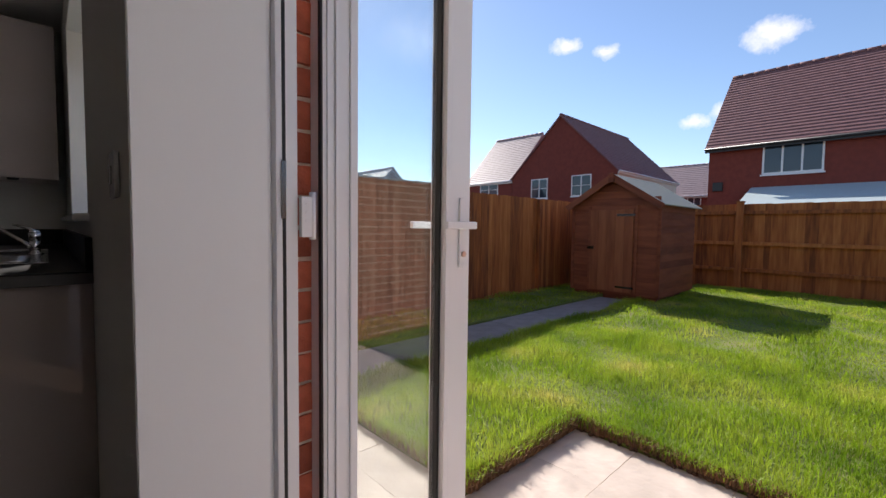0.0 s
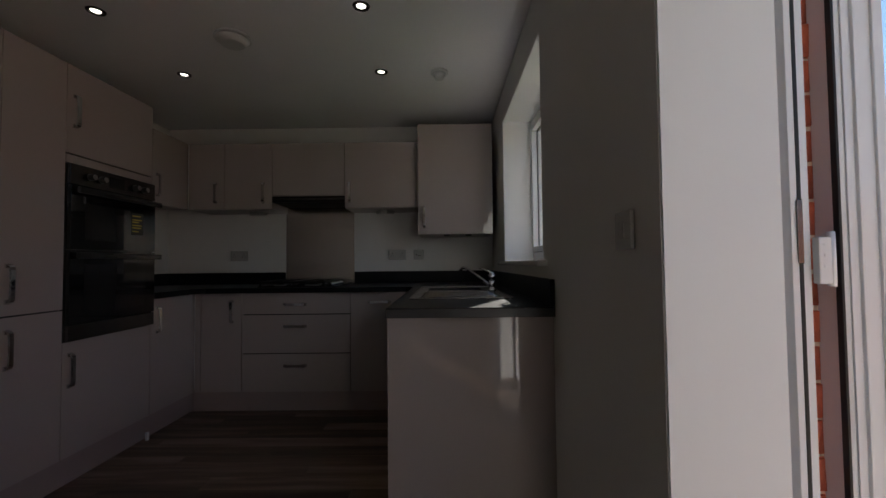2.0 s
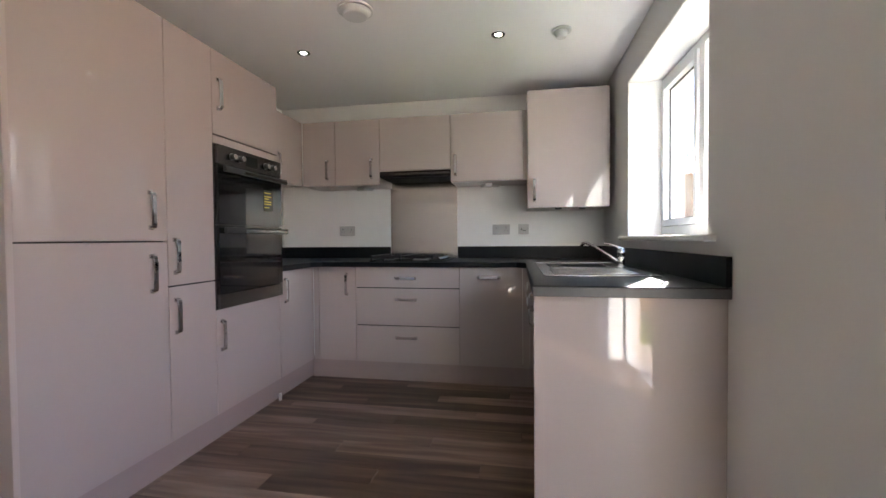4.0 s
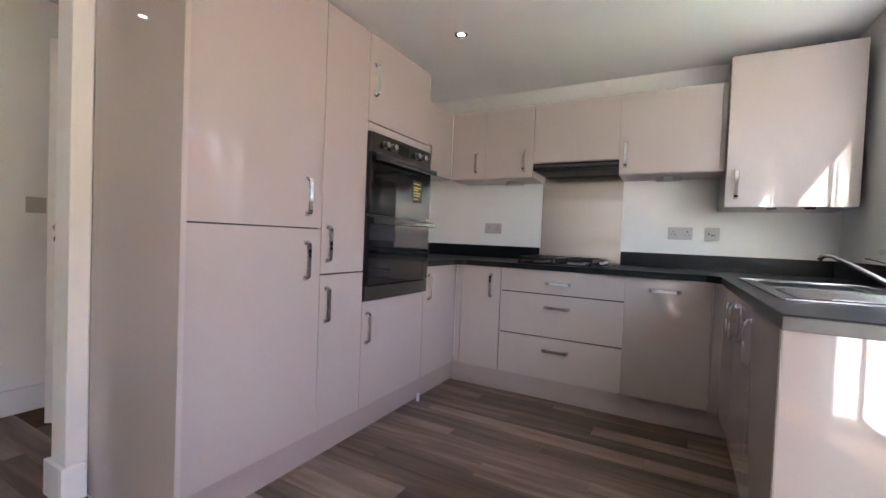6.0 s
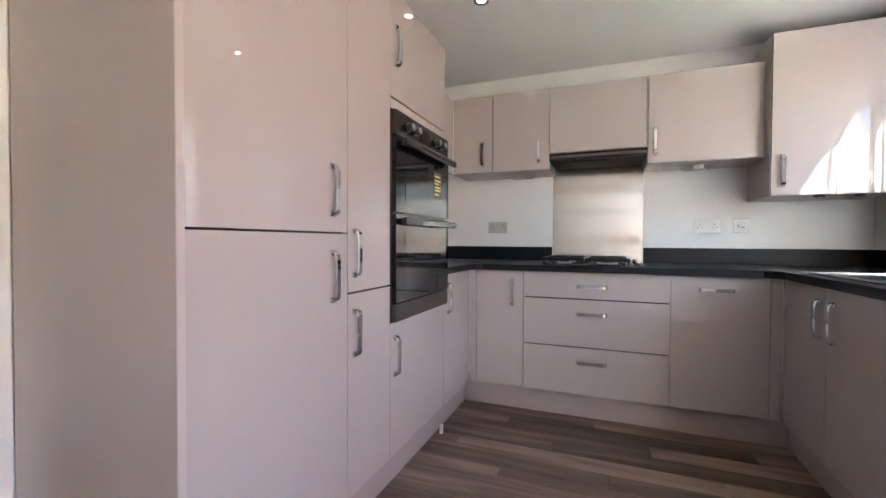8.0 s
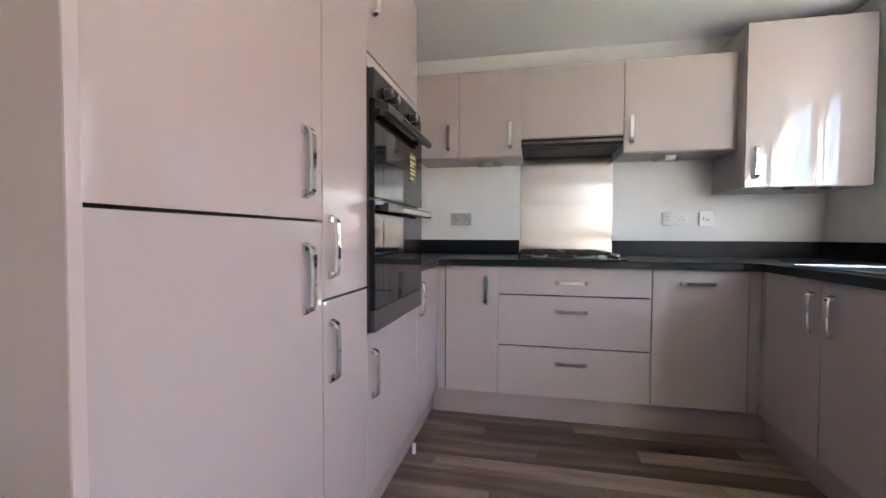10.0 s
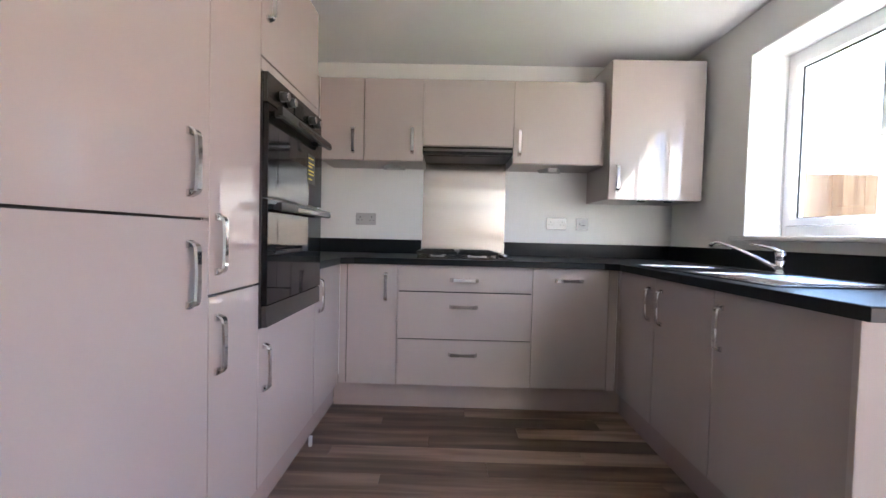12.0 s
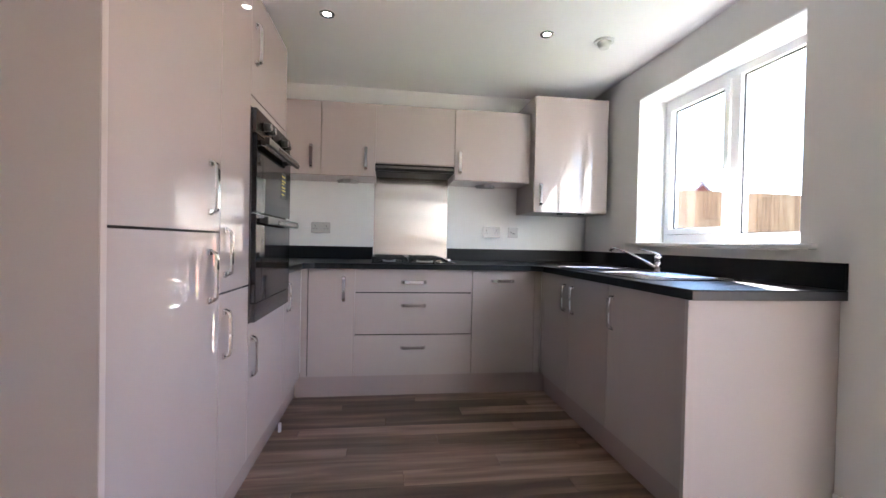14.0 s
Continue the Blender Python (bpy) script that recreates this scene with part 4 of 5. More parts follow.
LAWNS = [(0.42, 2.195, -8.0, -5.78), (2.20, 10.2, -8.0, -2.51), (1.26, 10.2, -2.51, -0.98), (0.42, 10.2, -0.32, 0.72)]
bm = bmesh.new()
for x0, x1, y0, y1 in LAWNS:
    nx, ny = max(2, int((x1 - x0) / 0.12)), max(2, int((y1 - y0) / 0.12))
    g = [[None] * (ny + 1) for _ in range(nx + 1)]
    for i in range(nx + 1):
        for j in range(ny + 1):
            x, y = x0 + (x1 - x0) * i / nx, y0 + (y1 - y0) * j / ny
            g[i][j] = bm.verts.new((x, y, -0.118 + hump(x, y)))
    for i in range(nx):
        for j in range(ny):
            bm.faces.new((g[i][j], g[i + 1][j], g[i + 1][j + 1], g[i][j + 1])).smooth = True
    rim = [g[i][0] for i in range(nx + 1)] + [g[nx][j] for j in range(1, ny + 1)] + [g[i][ny] for i in range(nx - 1, -1, -1)] + [g[0][j] for j in range(ny - 1, 0, -1)]
    rim = [bm.verts.new(v.co) for v in rim]
    low = [bm.verts.new((v.co.x, v.co.y, -0.31)) for v in rim]
    for i in range(len(rim)):
        j = (i + 1) % len(rim)
        bm.faces.new((low[i], low[j], rim[j], rim[i]))
structure("lawn", bm, TURF, "uneven freshly laid green lawn turf", "lawn")

rng = np.random.default_rng(5)


def blades(name, label, regions, hmin, hmax, w, edges=()):
    vs, fs = [], []
    k = 0
    for (x0, x1, y0, y1, n) in regions:
        px, py = rng.uniform(x0, x1, n), rng.uniform(y0, y1, n)
        hh = rng.uniform(hmin, hmax, n)
        an, ln, la = rng.uniform(0, 2 * math.pi, n), rng.uniform(0.1, 0.8, n), rng.uniform(0, 2 * math.pi, n)
        for x, y, h, a, le, lb in zip(px, py, hh, an, ln, la):
            patch = noise.noise((x * 1.7, y * 1.7, 7))
            h *= 0.85 + 0.8 * patch
            z = -0.120 + hump(x, y)
            c, s = math.cos(a) * w, math.sin(a) * w
            dx, dy = math.cos(lb) * h * le, math.sin(lb) * h * le
            vs += [(x - c, y - s, z), (x + c, y + s, z), (x + dx * 0.35 - c * 0.7, y + dy * 0.35 - s * 0.7, z + h * 0.6), (x + dx * 0.35 + c * 0.7, y + dy * 0.35 + s * 0.7, z + h * 0.6), (x + dx, y + dy, z + h * (1 - 0.3 * le))]
            fs += [(k, k + 1, k + 3, k + 2), (k + 2, k + 3, k + 4)]
            k += 5
    me = bpy.data.meshes.new(name)
    me.from_pydata(vs, [], fs)
    me.materials.append(BLADE)
    return tagged(new(name, me), label, "grass", kind="stuff")


blades("grass_near", "short bright green lawn grass blades", [(2.20, 4.6, -4.9, -2.51, 30000), (1.28, 4.6, -2.51, -1.0, 26000), (0.45, 4.6, -0.30, 0.7, 7000)], 0.04, 0.10, 0.0024)
blades("grass_edge", "longer grass tufts along the patio edge", [(2.17, 2.30, -4.9, -2.5, 3200), (1.23, 2.25, -2.54, -2.44, 1800), (1.24, 1.32, -2.5, -1.0, 900), (1.3, 7.0, -1.06, -0.97, 2600)], 0.05, 0.12, 0.0026)
blades("grass_far", "green lawn grass blades towards the back fence", [(4.6, 10.2, -6.3, -0.98, 46000), (4.6, 10.2, -0.32, 0.85, 7000)], 0.035, 0.075, 0.004)

bm = bmesh.new()
rs = random.Random(21)
for x0, y0, x1, y1 in ((2.195, -4.9, 2.195, -2.51), (1.25, -2.512, 2.19, -2.512)):
    L = math.hypot(x1 - x0, y1 - y0)
    n = int(L / 0.018)
    for i in range(n):
        t = (i + rs.random()) / n
        rad = rs.uniform(0.008, 0.022) * (1.6 if rs.random() > 0.9 else 1)
        cx, cy = x0 + (x1 - x0) * t + rs.uniform(-0.016, 0.012), y0 + (y1 - y0) * t + rs.uniform(-0.016, 0.012)
        mm = Matrix.Translation((cx, cy, -0.135 + rs.uniform(-0.006, 0.012))) @ Euler((rs.random() * 3, rs.random() * 3, 0)).to_matrix().to_4x4() @ Matrix.Diagonal((rad, rad * rs.uniform(0.6, 1), rad * 0.7, 1))
        bmesh.ops.create_icosphere(bm, subdivisions=1, radius=1.0, matrix=mm)
tagged(part("soil_crumbs", bm, SOIL), "dark soil crumbs along the lawn edge", "soil", kind="stuff")
DRY = material("dry_brown_grass", (0.17, 0.085, 0.035), 0.8, island=0.5)
blades("dry_edge_grass", "dry brown grass roots along the lawn edge", [(2.165, 2.255, -4.9, -2.5, 9000), (1.235, 2.24, -2.55, -2.48, 5200), (1.235, 1.30, -2.5, -1.0, 1200)], 0.03, 0.085, 0.003)
bpy.data.objects["dry_edge_grass"].data.materials[0] = DRY
pav = thing("patio", "buff riven sandstone patio and garden path", "patio", (0, 0, 0), kind="structure")
slab("bedding", PAVE, 0.401, 2.19, -5.585, -2.515, -0.31, -0.1475, pav)
slab("path_bedding", MORTAR, 0.401, 1.25, -2.5145, -0.326, -0.31, -0.158, pav)
slab("path_bedding", PATHM, 1.2505, 7.0, -0.97, -0.33, -0.31, -0.158, pav)

# ---- garden boundary ----
def close_board(name, label, axis, at, a0, a1, top, face, wood=FENCE, bottom=-0.30):
    """Vertical boards between a0 and a1, rails and posts on the side named by face (+1 or -1 along the other axis)."""
    e = thing(name, label, "fence", (0, 0, 0))
    meshes = []
    for k in range(4):
        bm = bmesh.new()
        w = 0.103
        z1 = top + (0.0, 0.004, -0.004, 0.002)[k] + 0.30
        box(bm, 0, w, -0.006 - 0.004 * (k % 2), 0.009 - 0.004 * (k % 2), 0.15, z1)
        me = bpy.data.meshes.new("fence_board")
        bm.to_mesh(me)
        bm.free()
        me.materials.append(wood)
        meshes.append(me)
    n = int((a1 - a0) / 0.1)
    for i in range(n):
        ob = new("board", meshes[(i * 7 + i // 3) % 4])
        ob.parent = e
        a = a0 + i * 0.1
        tilt = 0.25 * math.sin(i * 12.9)
        ob.matrix_basis = pose(a, at, -0.30, 0, tilt, 0) if axis == "x" else pose(at, a, -0.30, 0, tilt, 90)
    for z in (bottom + 0.56, bottom + 1.10, top - 0.175) if face else ():
        d0, d1 = at + face * 0.016, at + face * 0.075
        if axis == "x":
            slab("rail", FENCE, a0, a1, d0, d1, z - 0.035, z + 0.035, e, 0.004)
        else:
            slab("rail", FENCE, d0, d1, a0, a1, z - 0.035, z + 0.035, e, 0.004)
    if axis == "x":
        slab("gravel_board", wood, a0, a1, at - 0.012, at + 0.012, -0.30, -0.05 - 0.10, e)
    else:
        slab("gravel_board", FENCE, at - 0.012, at + 0.012, a0, a1, -0.30, -0.15, e)
    return e


# added out of view, to cover low sky in the door pane's reflection
close_board("added_boundary_fence", "unseen close-board timber fence added to close the lawn", "x", -8.05, 0.41, 10.15, 1.60, 0, PINE)
close_board("side_fence", "orange-stained close-board timber fence beside the shed", "x", 0.95, 4.84, 10.15, 1.635, 0)
close_board("window_fence", "close-board timber fence beyond the kitchen window, coloured paler for its overexposed look", "x", 0.95, 0.41, 4.82, 1.72, 0, PINE)
back = close_board("back_fence", "orange-stained timber fence with rails at the garden end", "y", 10.28, -8.0, 1.0, 1.60, -1)
for y in (0.9, -1.69, -4.3, -6.3):
    slab("post", FENCE, 10.17, 10.262, y - 0.06, y + 0.06, -0.3, 1.635, back, 0.004, "square fence post")
    slab("post_cap", FENCE, 10.155, 10.275, y - 0.072, y + 0.072, 1.6355, 1.662, back, 0.004)
sf = bpy.data.objects["side_fence"]
for x in (4.835, 6.9, 9.2):
    slab("post", FENCE, x - 0.05, x + 0.05, 0.858, 0.935, -0.3, 1.62, sf, 0.004, "square fence post")

# garden brick wall: mortar core and real bricks
GY = -5.60
gw = thing("garden_brick_wall", "sunlit orange-red brick garden wall with light mortar joints", "garden wall", (0, 0, 0))
slab("core", MORTAR, 1.85, 4.90, GY - 0.169, GY + 0.008, -0.30, 1.515, gw)

# ---- shed ----
shed = thing("garden_shed", "brown timber garden shed with apex felt roof, closed door", "garden shed", (0, 0, 0))
SX0, SX1, SY0, SY1, SE, SA = 7.10, 8.85, -1.25, 0.27, 1.50, 1.98
slab("floor_base", SHED, SX0 + 0.03, SX1 - 0.03, SY0 + 0.03, SY1 - 0.03, -0.30, -0.02, shed)
bm = bmesh.new()
ym = (SY0 + SY1) / 2
pts = [(SY0 + 0.02, -0.05), (SY1 - 0.02, -0.05), (SY1 - 0.02, SE), (ym, SA - 0.02), (SY0 + 0.02, SE)]
fa = [bm.verts.new((SX0 + 0.02, y, z)) for y, z in pts]
fb = [bm.verts.new((SX1 - 0.02, y, z)) for y, z in pts]
bm.faces.new(fa[::-1])
bm.faces.new(fb)
for i in range(5):
    bm.faces.new((fa[i], fa[(i + 1) % 5], fb[(i + 1) % 5], fb[i]))
bmesh.ops.recalc_face_normals(bm, faces=bm.faces)
part("body", bm, SHED, shed)
# overlap cladding, board by board
nb = 17
for i in range(nb):
    z = -0.06 + i * 0.118
    zt = z + 0.124
    if z > SE - 0.02:
        f = 1 - (min(zt, SA) - SE) / (SA - SE)
        a, b = ym - (ym - SY0) * max(0.04, f), ym + (SY1 - ym) * max(0.04, f)
    else:
        a, b = SY0, SY1
    if z < SA - 0.08:
        bm = bmesh.new()
        v = [bm.verts.new(p) for p in ((SX0 - 0.014, a, z), (SX0 - 0.014, b, z), (SX0 + 0.002, b, zt), (SX0 + 0.002, a, zt), (SX0 + 0.019, a, z), (SX0 + 0.019, b, z), (SX0 + 0.019, b, zt), (SX0 + 0.019, a, zt))]
        for q in ((0, 3, 2, 1), (4, 5, 6, 7), (0, 1, 5, 4), (2, 3, 7, 6), (1, 2, 6, 5), (0, 4, 7, 3)):
            bm.faces.new([v[k] for k in q])
        bmesh.ops.recalc_face_normals(bm, faces=bm.faces)
        part("cladding_board", bm, SHED, shed)
    if zt < SE + 0.05:
        bm = bmesh.new()
        v = [bm.verts.new(p) for p in ((SX0, SY0 - 0.014, z), (SX1, SY0 - 0.014, z), (SX1, SY0 + 0.002, zt), (SX0, SY0 + 0.002, zt), (SX0, SY0 + 0.019, z), (SX1, SY0 + 0.019, z), (SX1, SY0 + 0.019, zt), (SX0, SY0 + 0.019, zt))]
        for q in ((0, 3, 2, 1), (4, 5, 6, 7), (0, 1, 5, 4), (2, 3, 7, 6), (1, 2, 6, 5), (0, 4, 7, 3)):
            bm.faces.new([v[k] for k in q])
        bmesh.ops.recalc_face_normals(bm, faces=bm.faces)
        part("cladding_board", bm, SHED, shed)
for y in (SY0, SY1):
    slab("corner_trim", SHED, SX0 - 0.028, SX0 + 0.01, y - 0.025, y + 0.025, -0.06, SE + 0.02, shed, 0.003)
for s, y1 in ((-1, SY0 - 0.09), (1, SY1 + 0.09)):
    L = math.hypot(y1 - ym, (SA - SE) * (abs(y1 - ym) / (ym - SY0)))
    ang = math.degrees(math.atan2(SA - SE, ym - SY0))
    bm = bmesh.new()
    box(bm, SX0 - 0.12, SX1 + 0.10, 0, L, 0.004, 0.026, 0.003)
    part("roof_panel", bm, FELT, shed, "mineral felt roof", pose(0, ym, SA, 0, 0, 0) @ (pose(0, 0, 0, -ang) if s > 0 else Matrix.Diagonal((1, -1, 1, 1)) @ pose(0, 0, 0, -ang)))
    bm = bmesh.new()
    box(bm, SX0 - 0.142, SX0 - 0.122, 0, L, -0.075, 0.030, 0.003)
    part("bargeboard", bm, SHED, shed, "", pose(0, ym, SA, 0, 0, 0) @ (pose(0, 0, 0, -ang) if s > 0 else Matrix.Diagonal((1, -1, 1, 1)) @ pose(0, 0, 0, -ang)))
slab("finial", SHED, SX0 - 0.160, SX0 - 0.143, ym - 0.05, ym + 0.05, SA - 0.12, SA + 0.04, shed, 0.004)
sd = slab("door", SHED, SX0 - 0.030, SX0 - 0.015, -0.84, -0.08, -0.03, 1.40, shed, 0.002, "brown boarded shed door")
for i in range(5):
    slab("door_board", SHED_LIGHT, SX0 - 0.040, SX0 - 0.0305, -0.838 + i * 0.152, -0.838 + i * 0.152 + 0.148, -0.025, 1.395, sd, 0.002)
for z in (0.06, 1.30):
    slab("hinge", DKSTEEL, SX0 - 0.045, SX0 - 0.0405, -0.87, -0.56, z - 0.016, z + 0.016, sd)
slab("latch", DKSTEEL, SX0 - 0.048, SX0 - 0.0405, -0.15, -0.03, 0.70, 0.75, sd)
for y in (-0.885, -0.060):
    slab("door_trim", SHED, SX0 - 0.034, SX0 - 0.015, y - 0.022, y + 0.022, -0.04, 1.46, shed, 0.003)

# ---- neighbouring houses ----
def window(parent, face_x, y0, y1, z0, z1, panes, bars=False):
    w = thing("window", "", "", (0, 0, 0))
    w.parent = parent
    tagged(w, "white-framed house window")
    bm = bmesh.new()
    f, d = 0.07, 0.05
    box(bm, face_x - d, face_x - 0.004, y0, y1, z0, z0 + f)
    box(bm, face_x - d, face_x - 0.004, y0, y1, z1 - f, z1)
    n = panes
    for i in range(n + 1):
        y = y0 + (y1 - y0 - f) * i / n
        box(bm, face_x - d, face_x - 0.004, y, y + f, z0 + f, z1 - f)
    if bars:
        for i in range(n):
            a, b = y0 + (y1 - y0) * i / n, y0 + (y1 - y0) * (i + 1) / n
            box(bm, face_x - 0.04, face_x - 0.01, a + f, b, z0 + (z1 - z0) * 0.5 - 0.02, z0 + (z1 - z0) * 0.5 + 0.02)
    part("frame", bm, FASCIA, w)
    for i in range(n):
        a, b = y0 + f + (y1 - y0 - f) * i / n, y0 + (y1 - y0 - f) * (i + 1) / n
        slab("pane", DARKWIN, face_x - 0.012, face_x - 0.006, a, b, z0 + f, z1 - f, w)
    slab("sill", FASCIA, face_x - 0.10, face_x - 0.002, y0 - 0.05, y1 + 0.05, z0 - 0.07, z0 - 0.002, w)
    return w


def house(name, label, x0, x1, y0, y1, eave, ridge, along, tiles=TILE, base=-0.5, brick=None, rows=24, over=0.25):
    """A gabled house; its ridge runs along x or y."""
    e = thing(name, label, "house", (0, 0, 0))
    bm = bmesh.new()
    xm, ym_ = (x0 + x1) / 2, (y0 + y1) / 2
    if along == "x":
        prof = [(y0, base), (y1, base), (y1, eave), (ym_, ridge - 0.05), (y0, eave)]
        A = [bm.verts.new((x0, a, b)) for a, b in prof]
        B = [bm.verts.new((x1, a, b)) for a, b in prof]
    else:
        prof = [(x0, base), (x1, base), (x1, eave), (xm, ridge - 0.05), (x0, eave)]
        A = [bm.verts.new((a, y0, b)) for a, b in prof]
        B = [bm.verts.new((a, y1, b)) for a, b in prof]
    bm.faces.new(A)
    bm.faces.new(B[::-1])
    for i in range(5):
        bm.faces.new((A[i], A[(i + 1) % 5], B[(i + 1) % 5], B[i]))
    bmesh.ops.recalc_face_normals(bm, faces=bm.faces)
    part("wall", bm, brick or HBRICK, e)
    half = (y1 - y0) / 2 if along == "x" else (x1 - x0) / 2
    sl = (ridge - eave) / half
    for s in (-1, 1):
        bm = bmesh.new()
        p0, p1 = (x0 - 0.12, x1 + 0.12) if along == "x" else (y0 - 0.12, y1 + 0.12)
        c = ym_ if along == "x" else xm
        line = []
        for r in range(rows):
            d0, d1 = (half + over) * (1 - r / rows), (half + over) * (1 - (r + 1) / rows)
            line += [(d0, ridge - d0 * sl + 0.10), (d1, ridge - d1 * sl + 0.055)]
        line += [(0.0, ridge - 0.08), (half + over, ridge - (half + over) * sl - 0.02)]
        ends = []
        for u in (p0, p1):
            ends.append([bm.verts.new((u, c + s * d, z) if along == "x" else (c + s * d, u, z)) for d, z in line])
        for k in range(len(line)):
            q = (k + 1) % len(line)
            bm.faces.new((ends[0][k], ends[1][k], ends[1][q], ends[0][q]))
        bm.faces.new(ends[0][::-1])
        bm.faces.new(ends[1])
        bmesh.ops.recalc_face_normals(bm, faces=bm.faces)
        part("roof", bm, tiles, e, "clay-tiled roof slope")
        d = half + over
        z = ridge - d * sl
        bm = bmesh.new()
        if along == "x":
            c = ym_ + s * d
            box(bm, x0 - 0.1, x1 + 0.1, c - 0.03, c + 0.03, z - 0.14, z + 0.02)
            cyl(bm, (x0 - 0.1, c + s * 0.09, z + 0.0), (x1 + 0.1, c + s * 0.09, z + 0.0), 0.06, seg=8)
        else:
            c = xm + s * d
            box(bm, c - 0.03, c + 0.03, y0 - 0.1, y1 + 0.1, z - 0.14, z + 0.02)
            cyl(bm, (c + s * 0.09, y0 - 0.1, z), (c + s * 0.09, y1 + 0.1, z), 0.06, seg=8)
        part("fascia", bm, FASCIA if name != "house_right" else BLACK, e)
    bm = bmesh.new()
    if along == "x":
        for i in range(int((x1 - x0) / 0.45) + 1):
            cyl(bm, (x0 - 0.1 + i * 0.45, ym_, ridge + 0.06), (x0 + 0.345 + i * 0.45, ym_, ridge + 0.06), 0.10, seg=8)
    else:
        for i in range(int((y1 - y0) / 0.45) + 1):
            cyl(bm, (xm, y0 - 0.1 + i * 0.45, ridge + 0.06), (xm, y0 + 0.345 + i * 0.45, ridge + 0.06), 0.10, seg=8)
    part("ridge_tiles", bm, tiles, e)
    return e


ha = house("house_gable", "red brick house with steep gable and two windows", 26.5, 37.4, 8.2, 16.5, 4.90, 9.02, "x", over=0.12)
window(ha, 26.5, 13.3, 14.72, 3.25, 4.70, 2, True)
window(ha, 26.5, 9.93, 11.40, 3.30, 4.74, 2, True)
slab("render_wall", CREAM, 26.52, 37.3, 8.165, 8.195, -0.5, 4.72, ha, 0.0, "cream rendered side wall")
hw = house("house_wing", "attached brick house with pale tiled roof", 26.6, 34.6, 16.62, 21.4, 4.85, 9.02, "y", tiles=TILE2, over=0.15)
window(hw, 26.6, 18.0, 19.9, 3.7, 4.62, 2, True)
hb = house("house_right", "large red brick house with clay tiled roof", 22.4, 30.4, -18.0, 2.05, 5.02, 9.0, "y", rows=26, over=0.28)
window(hb, 22.4, -1.95, 0.04, 3.48, 4.80, 3)
window(hb, 22.4, -8.2, -6.4, 3.48, 4.80, 3)
slab("vent_box", BLACK, 22.30, 22.395, 1.45, 1.85, 2.85, 3.25, hb, 0.02, "black wall vent")
cons = thing("conservatory", "lean-to with pale glazed roof against the brick house", "lean-to", (0, 0, 0))
bm = bmesh.new()
v = [bm.verts.new(p) for p in ((22.385, 0.40, 2.95), (22.385, -9.0, 2.95), (20.0, -9.0, 2.10), (20.0, 0.40, 2.10), (22.385, 0.40, 2.87), (22.385, -9.0, 2.87), (20.0, -9.0, 2.02), (20.0, 0.40, 2.02))]
for q in ((0, 1, 2, 3), (7, 6, 5, 4), (0, 4, 5, 1), (1, 5, 6, 2), (2, 6, 7, 3), (3, 7, 4, 0)):
    bm.faces.new([v[k] for k in q])
bmesh.ops.recalc_face_normals(bm, faces=bm.faces)
part("roof", bm, SLATE, cons)
slab("wall", HBRICK, 20.1, 22.38, -8.9, 0.30, -0.5, 2.0, cons)
hc = house("house_far", "distant brick house with tiled roof", 45.0, 53.0, 3.0, 17.0, 4.5, 7.75, "y", tiles=TILE2, rows=16)
window(hc, 45.0, 8.4, 9.6, 3.0, 4.2, 2)
house("house_low", "low brick building with tiled gable behind the garden wall", 14.6, 20.4, 20.0, 32.0, 2.5, 5.05, "y", tiles=TILE2, rows=28, over=0.1)

# ---- pieces: bricks, paving slabs, floor planks ----
def shared(name, mat, dims, count, jitter, bevel=0.003):
    out = []
    r = random.Random(3)
    for _ in range(count):
        bm = bmesh.new()
        w, d, h = (v * (1 - r.random() * jitter) for v in dims)
        box(bm, -w / 2, w / 2, -d / 2, d / 2, -h / 2, h / 2, 0)
        if bevel:
            top = [v for v in bm.verts]
            for v in top:
                v.co += Vector((r.uniform(-1, 1), r.uniform(-1, 1), r.uniform(-1, 1))) * bevel
        me = bpy.data.meshes.new(name)
        bm.normal_update()
        bm.to_mesh(me)
        bm.free()
        me.materials.append(mat)
        out.append(me)
    return out


r = random.Random(11)
wb = shared("brick", GBRICK, (0.215, 0.030, 0.060), 6, 0.02, 0.0016)
hbk = shared("brick_half", GBRICK, (0.102, 0.030, 0.060), 3, 0.02, 0.0016)
for c in range(24):
    z = -0.262 + c * 0.075
    x = 1.96 + (0.1125 if c % 2 else 0.0)
    if c % 2:
        ob = new("brick", hbk[c % 3])
        ob.parent, ob.matrix_basis = gw, pose(1.903, GY, z)
    while x < 4.82:
        ob = new("brick", wb[r.randrange(6)])
        ob.parent, ob.matrix_basis = gw, pose(x, GY + r.uniform(-0.002, 0.002), z, 0, r.uniform(-0.3, 0.3), 0)
        x += 0.225
cop = shared("coping_brick", GBRICK, (0.065, 0.215, 0.035), 3, 0.02, 0.0016)
for i in range(41):
    ob = new("coping_brick", cop[i % 3])
    ob.parent, ob.matrix_basis = gw, pose(1.885 + i * 0.0745, GY - 0.08, 1.533)

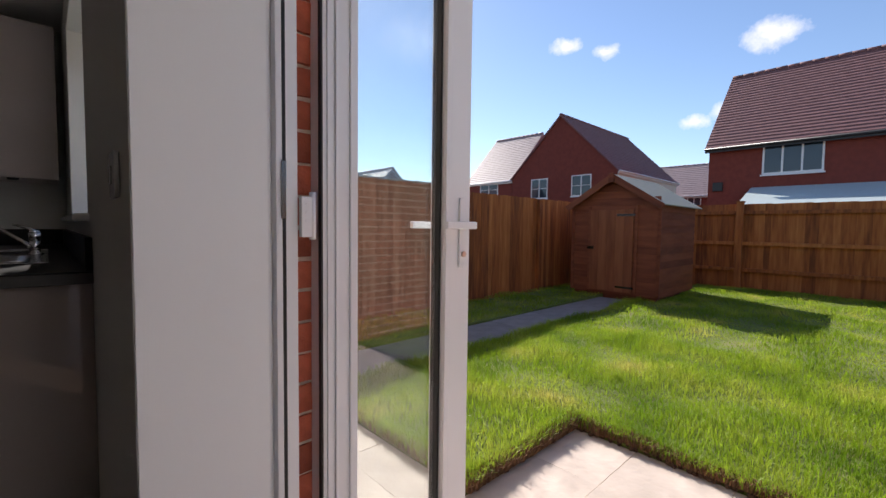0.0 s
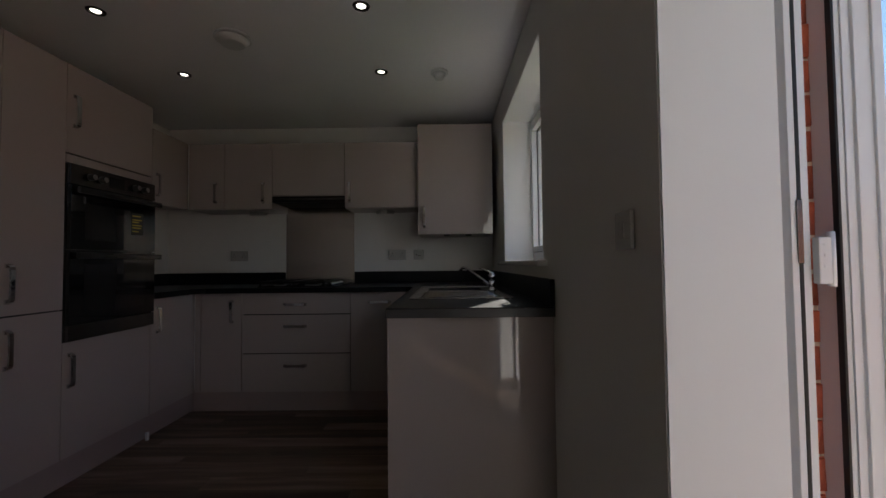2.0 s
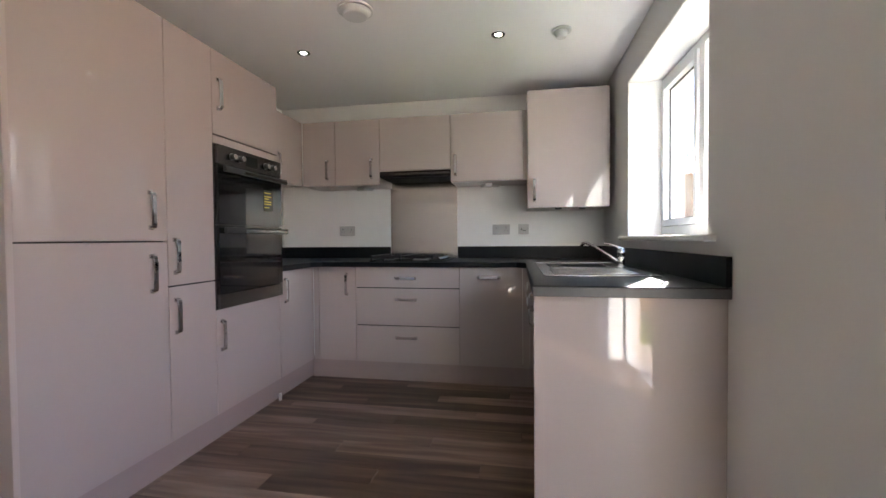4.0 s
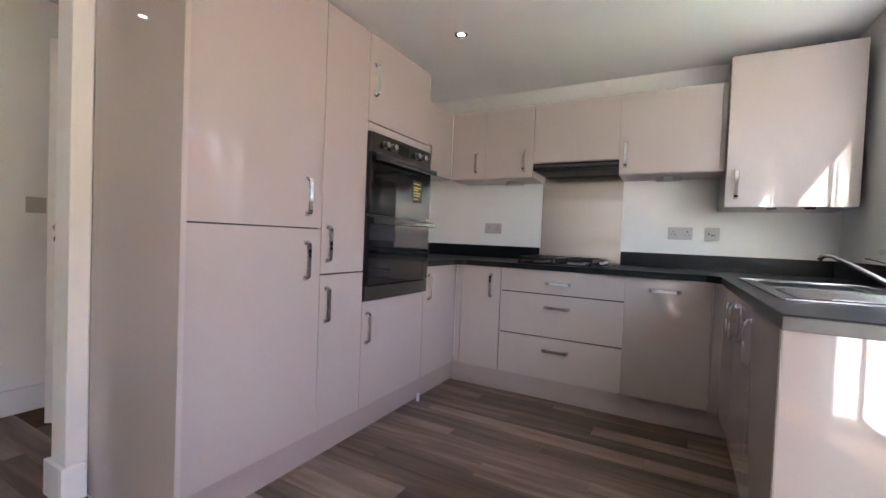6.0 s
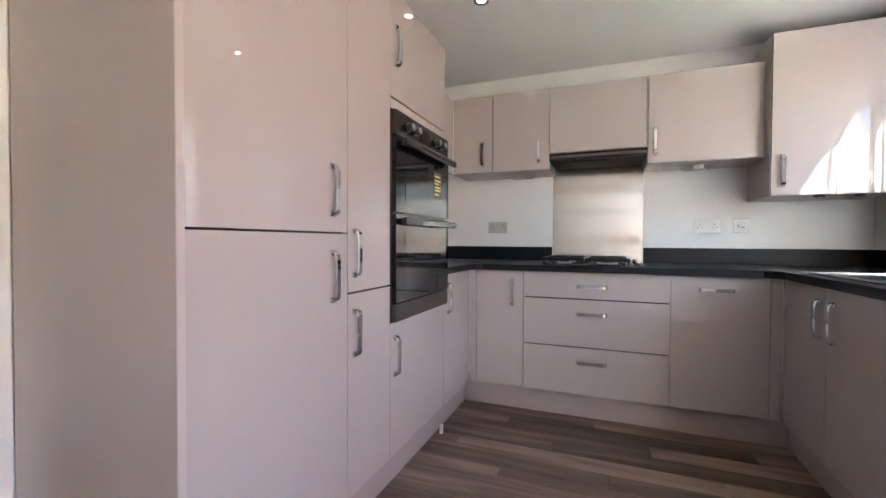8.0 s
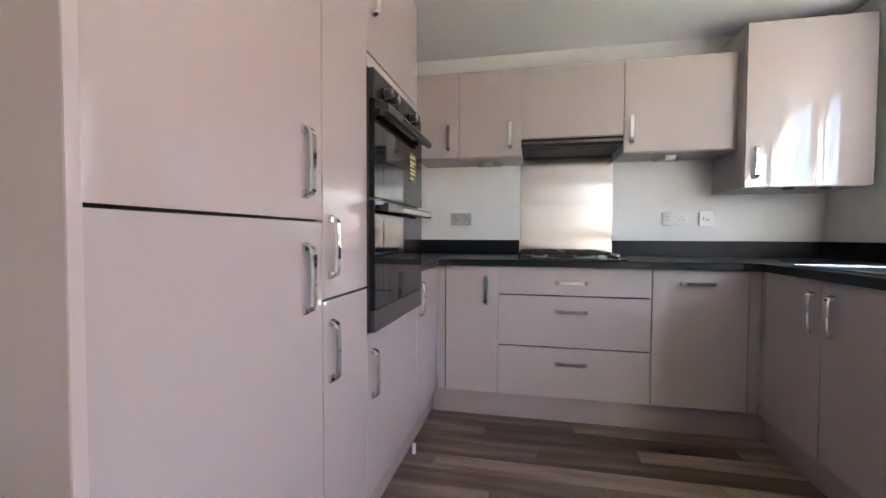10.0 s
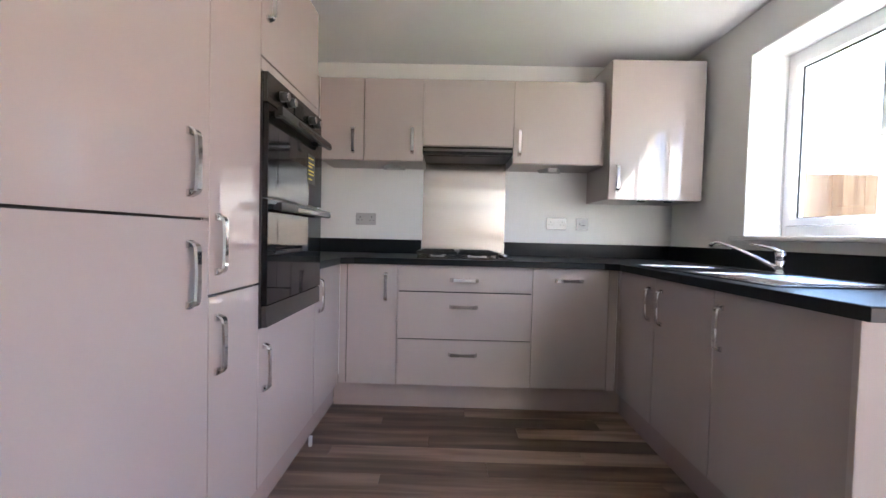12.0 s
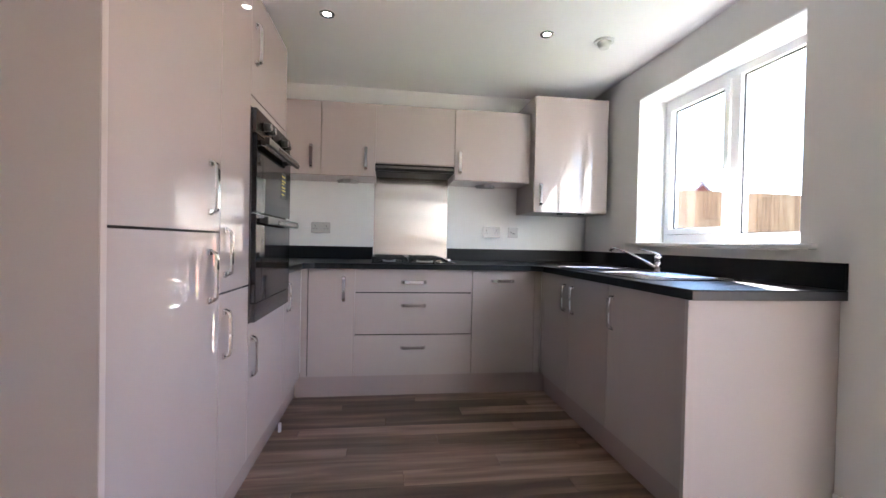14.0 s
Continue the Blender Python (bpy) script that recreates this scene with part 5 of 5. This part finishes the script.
jb = shared("brick", BRICK, (0.070, 0.215, 0.066), 5, 0.03, 0.003)
for c in range(33):
    ob = new("brick", jb[c % 5])
    ob.parent = outer
    ob.matrix_basis = pose(0.352, -2.7005 + r.uniform(-0.002, 0.001) - (0.0 if c % 2 else 0.003), -0.262 + c * 0.075)

def paving(x0, x1, y0, y1, z, rows, mat=PAVE):
    y = y0
    k = 0
    while y < y1 - 0.05:
        d = min(rows[k % len(rows)], y1 - y)
        x = x0
        while x < x1 - 0.05:
            w = min(r.choice((0.45, 0.6, 0.9)), x1 - x)
            if x1 - x - w < 0.12:
                w = x1 - x
            bm = bmesh.new()
            box(bm, -w / 2 + 0.002, w / 2 - 0.002, -d / 2 + 0.002, d / 2 - 0.002, -0.02, 0.0)
            for v in bm.verts:
                v.co += Vector((r.uniform(-1, 1), r.uniform(-1, 1), r.uniform(-0.5, 0.5))) * 0.004
            ob = part("paving_slab", bm, mat, pav)
            ob.matrix_basis = pose(x + w / 2, y + d / 2, z)
            x += w
        y += d
        k += 1


paving(0.401, 2.19, -5.585, -2.515, -0.142, (0.6, 0.45, 0.6))
paving(0.401, 1.25, -2.5, -0.98, -0.136, (0.6, 0.45))
paving(0.401, 7.0, -0.97, -0.33, -0.136, (0.64,), PATHM)

pl = shared("plank", FLOORM, (1.212, 0.1185, 0.008), 3, 0.0, 0.0)
y = SOUTH + 0.06
row = 0
while y < 0.06:
    x = HALLX + (row * 0.47) % 1.215 - 0.9
    while x < 0.24:
        a, b = max(x, HALLX), min(x + 1.2145, 0.24)
        if b - a > 0.05 and y > -4.9:
            if b - a > 1.2:
                ob = new("plank", pl[(row * 3 + int(x * 7)) % 3])
            else:
                bm = bmesh.new()
                box(bm, -(b - a) / 2 + 0.001, (b - a) / 2 - 0.001, -0.05925, 0.05925, -0.004, 0.004)
                ob = part("plank", bm, FLOORM)
            ob.parent, ob.matrix_basis = floor, pose((a + b) / 2, y, -0.0045)
        x += 1.2145
    y += 0.12
    row += 1
slab("rear_boards", FLOORM, HALLX, 0.24, SOUTH, -4.86, -0.008, -0.001, floor)
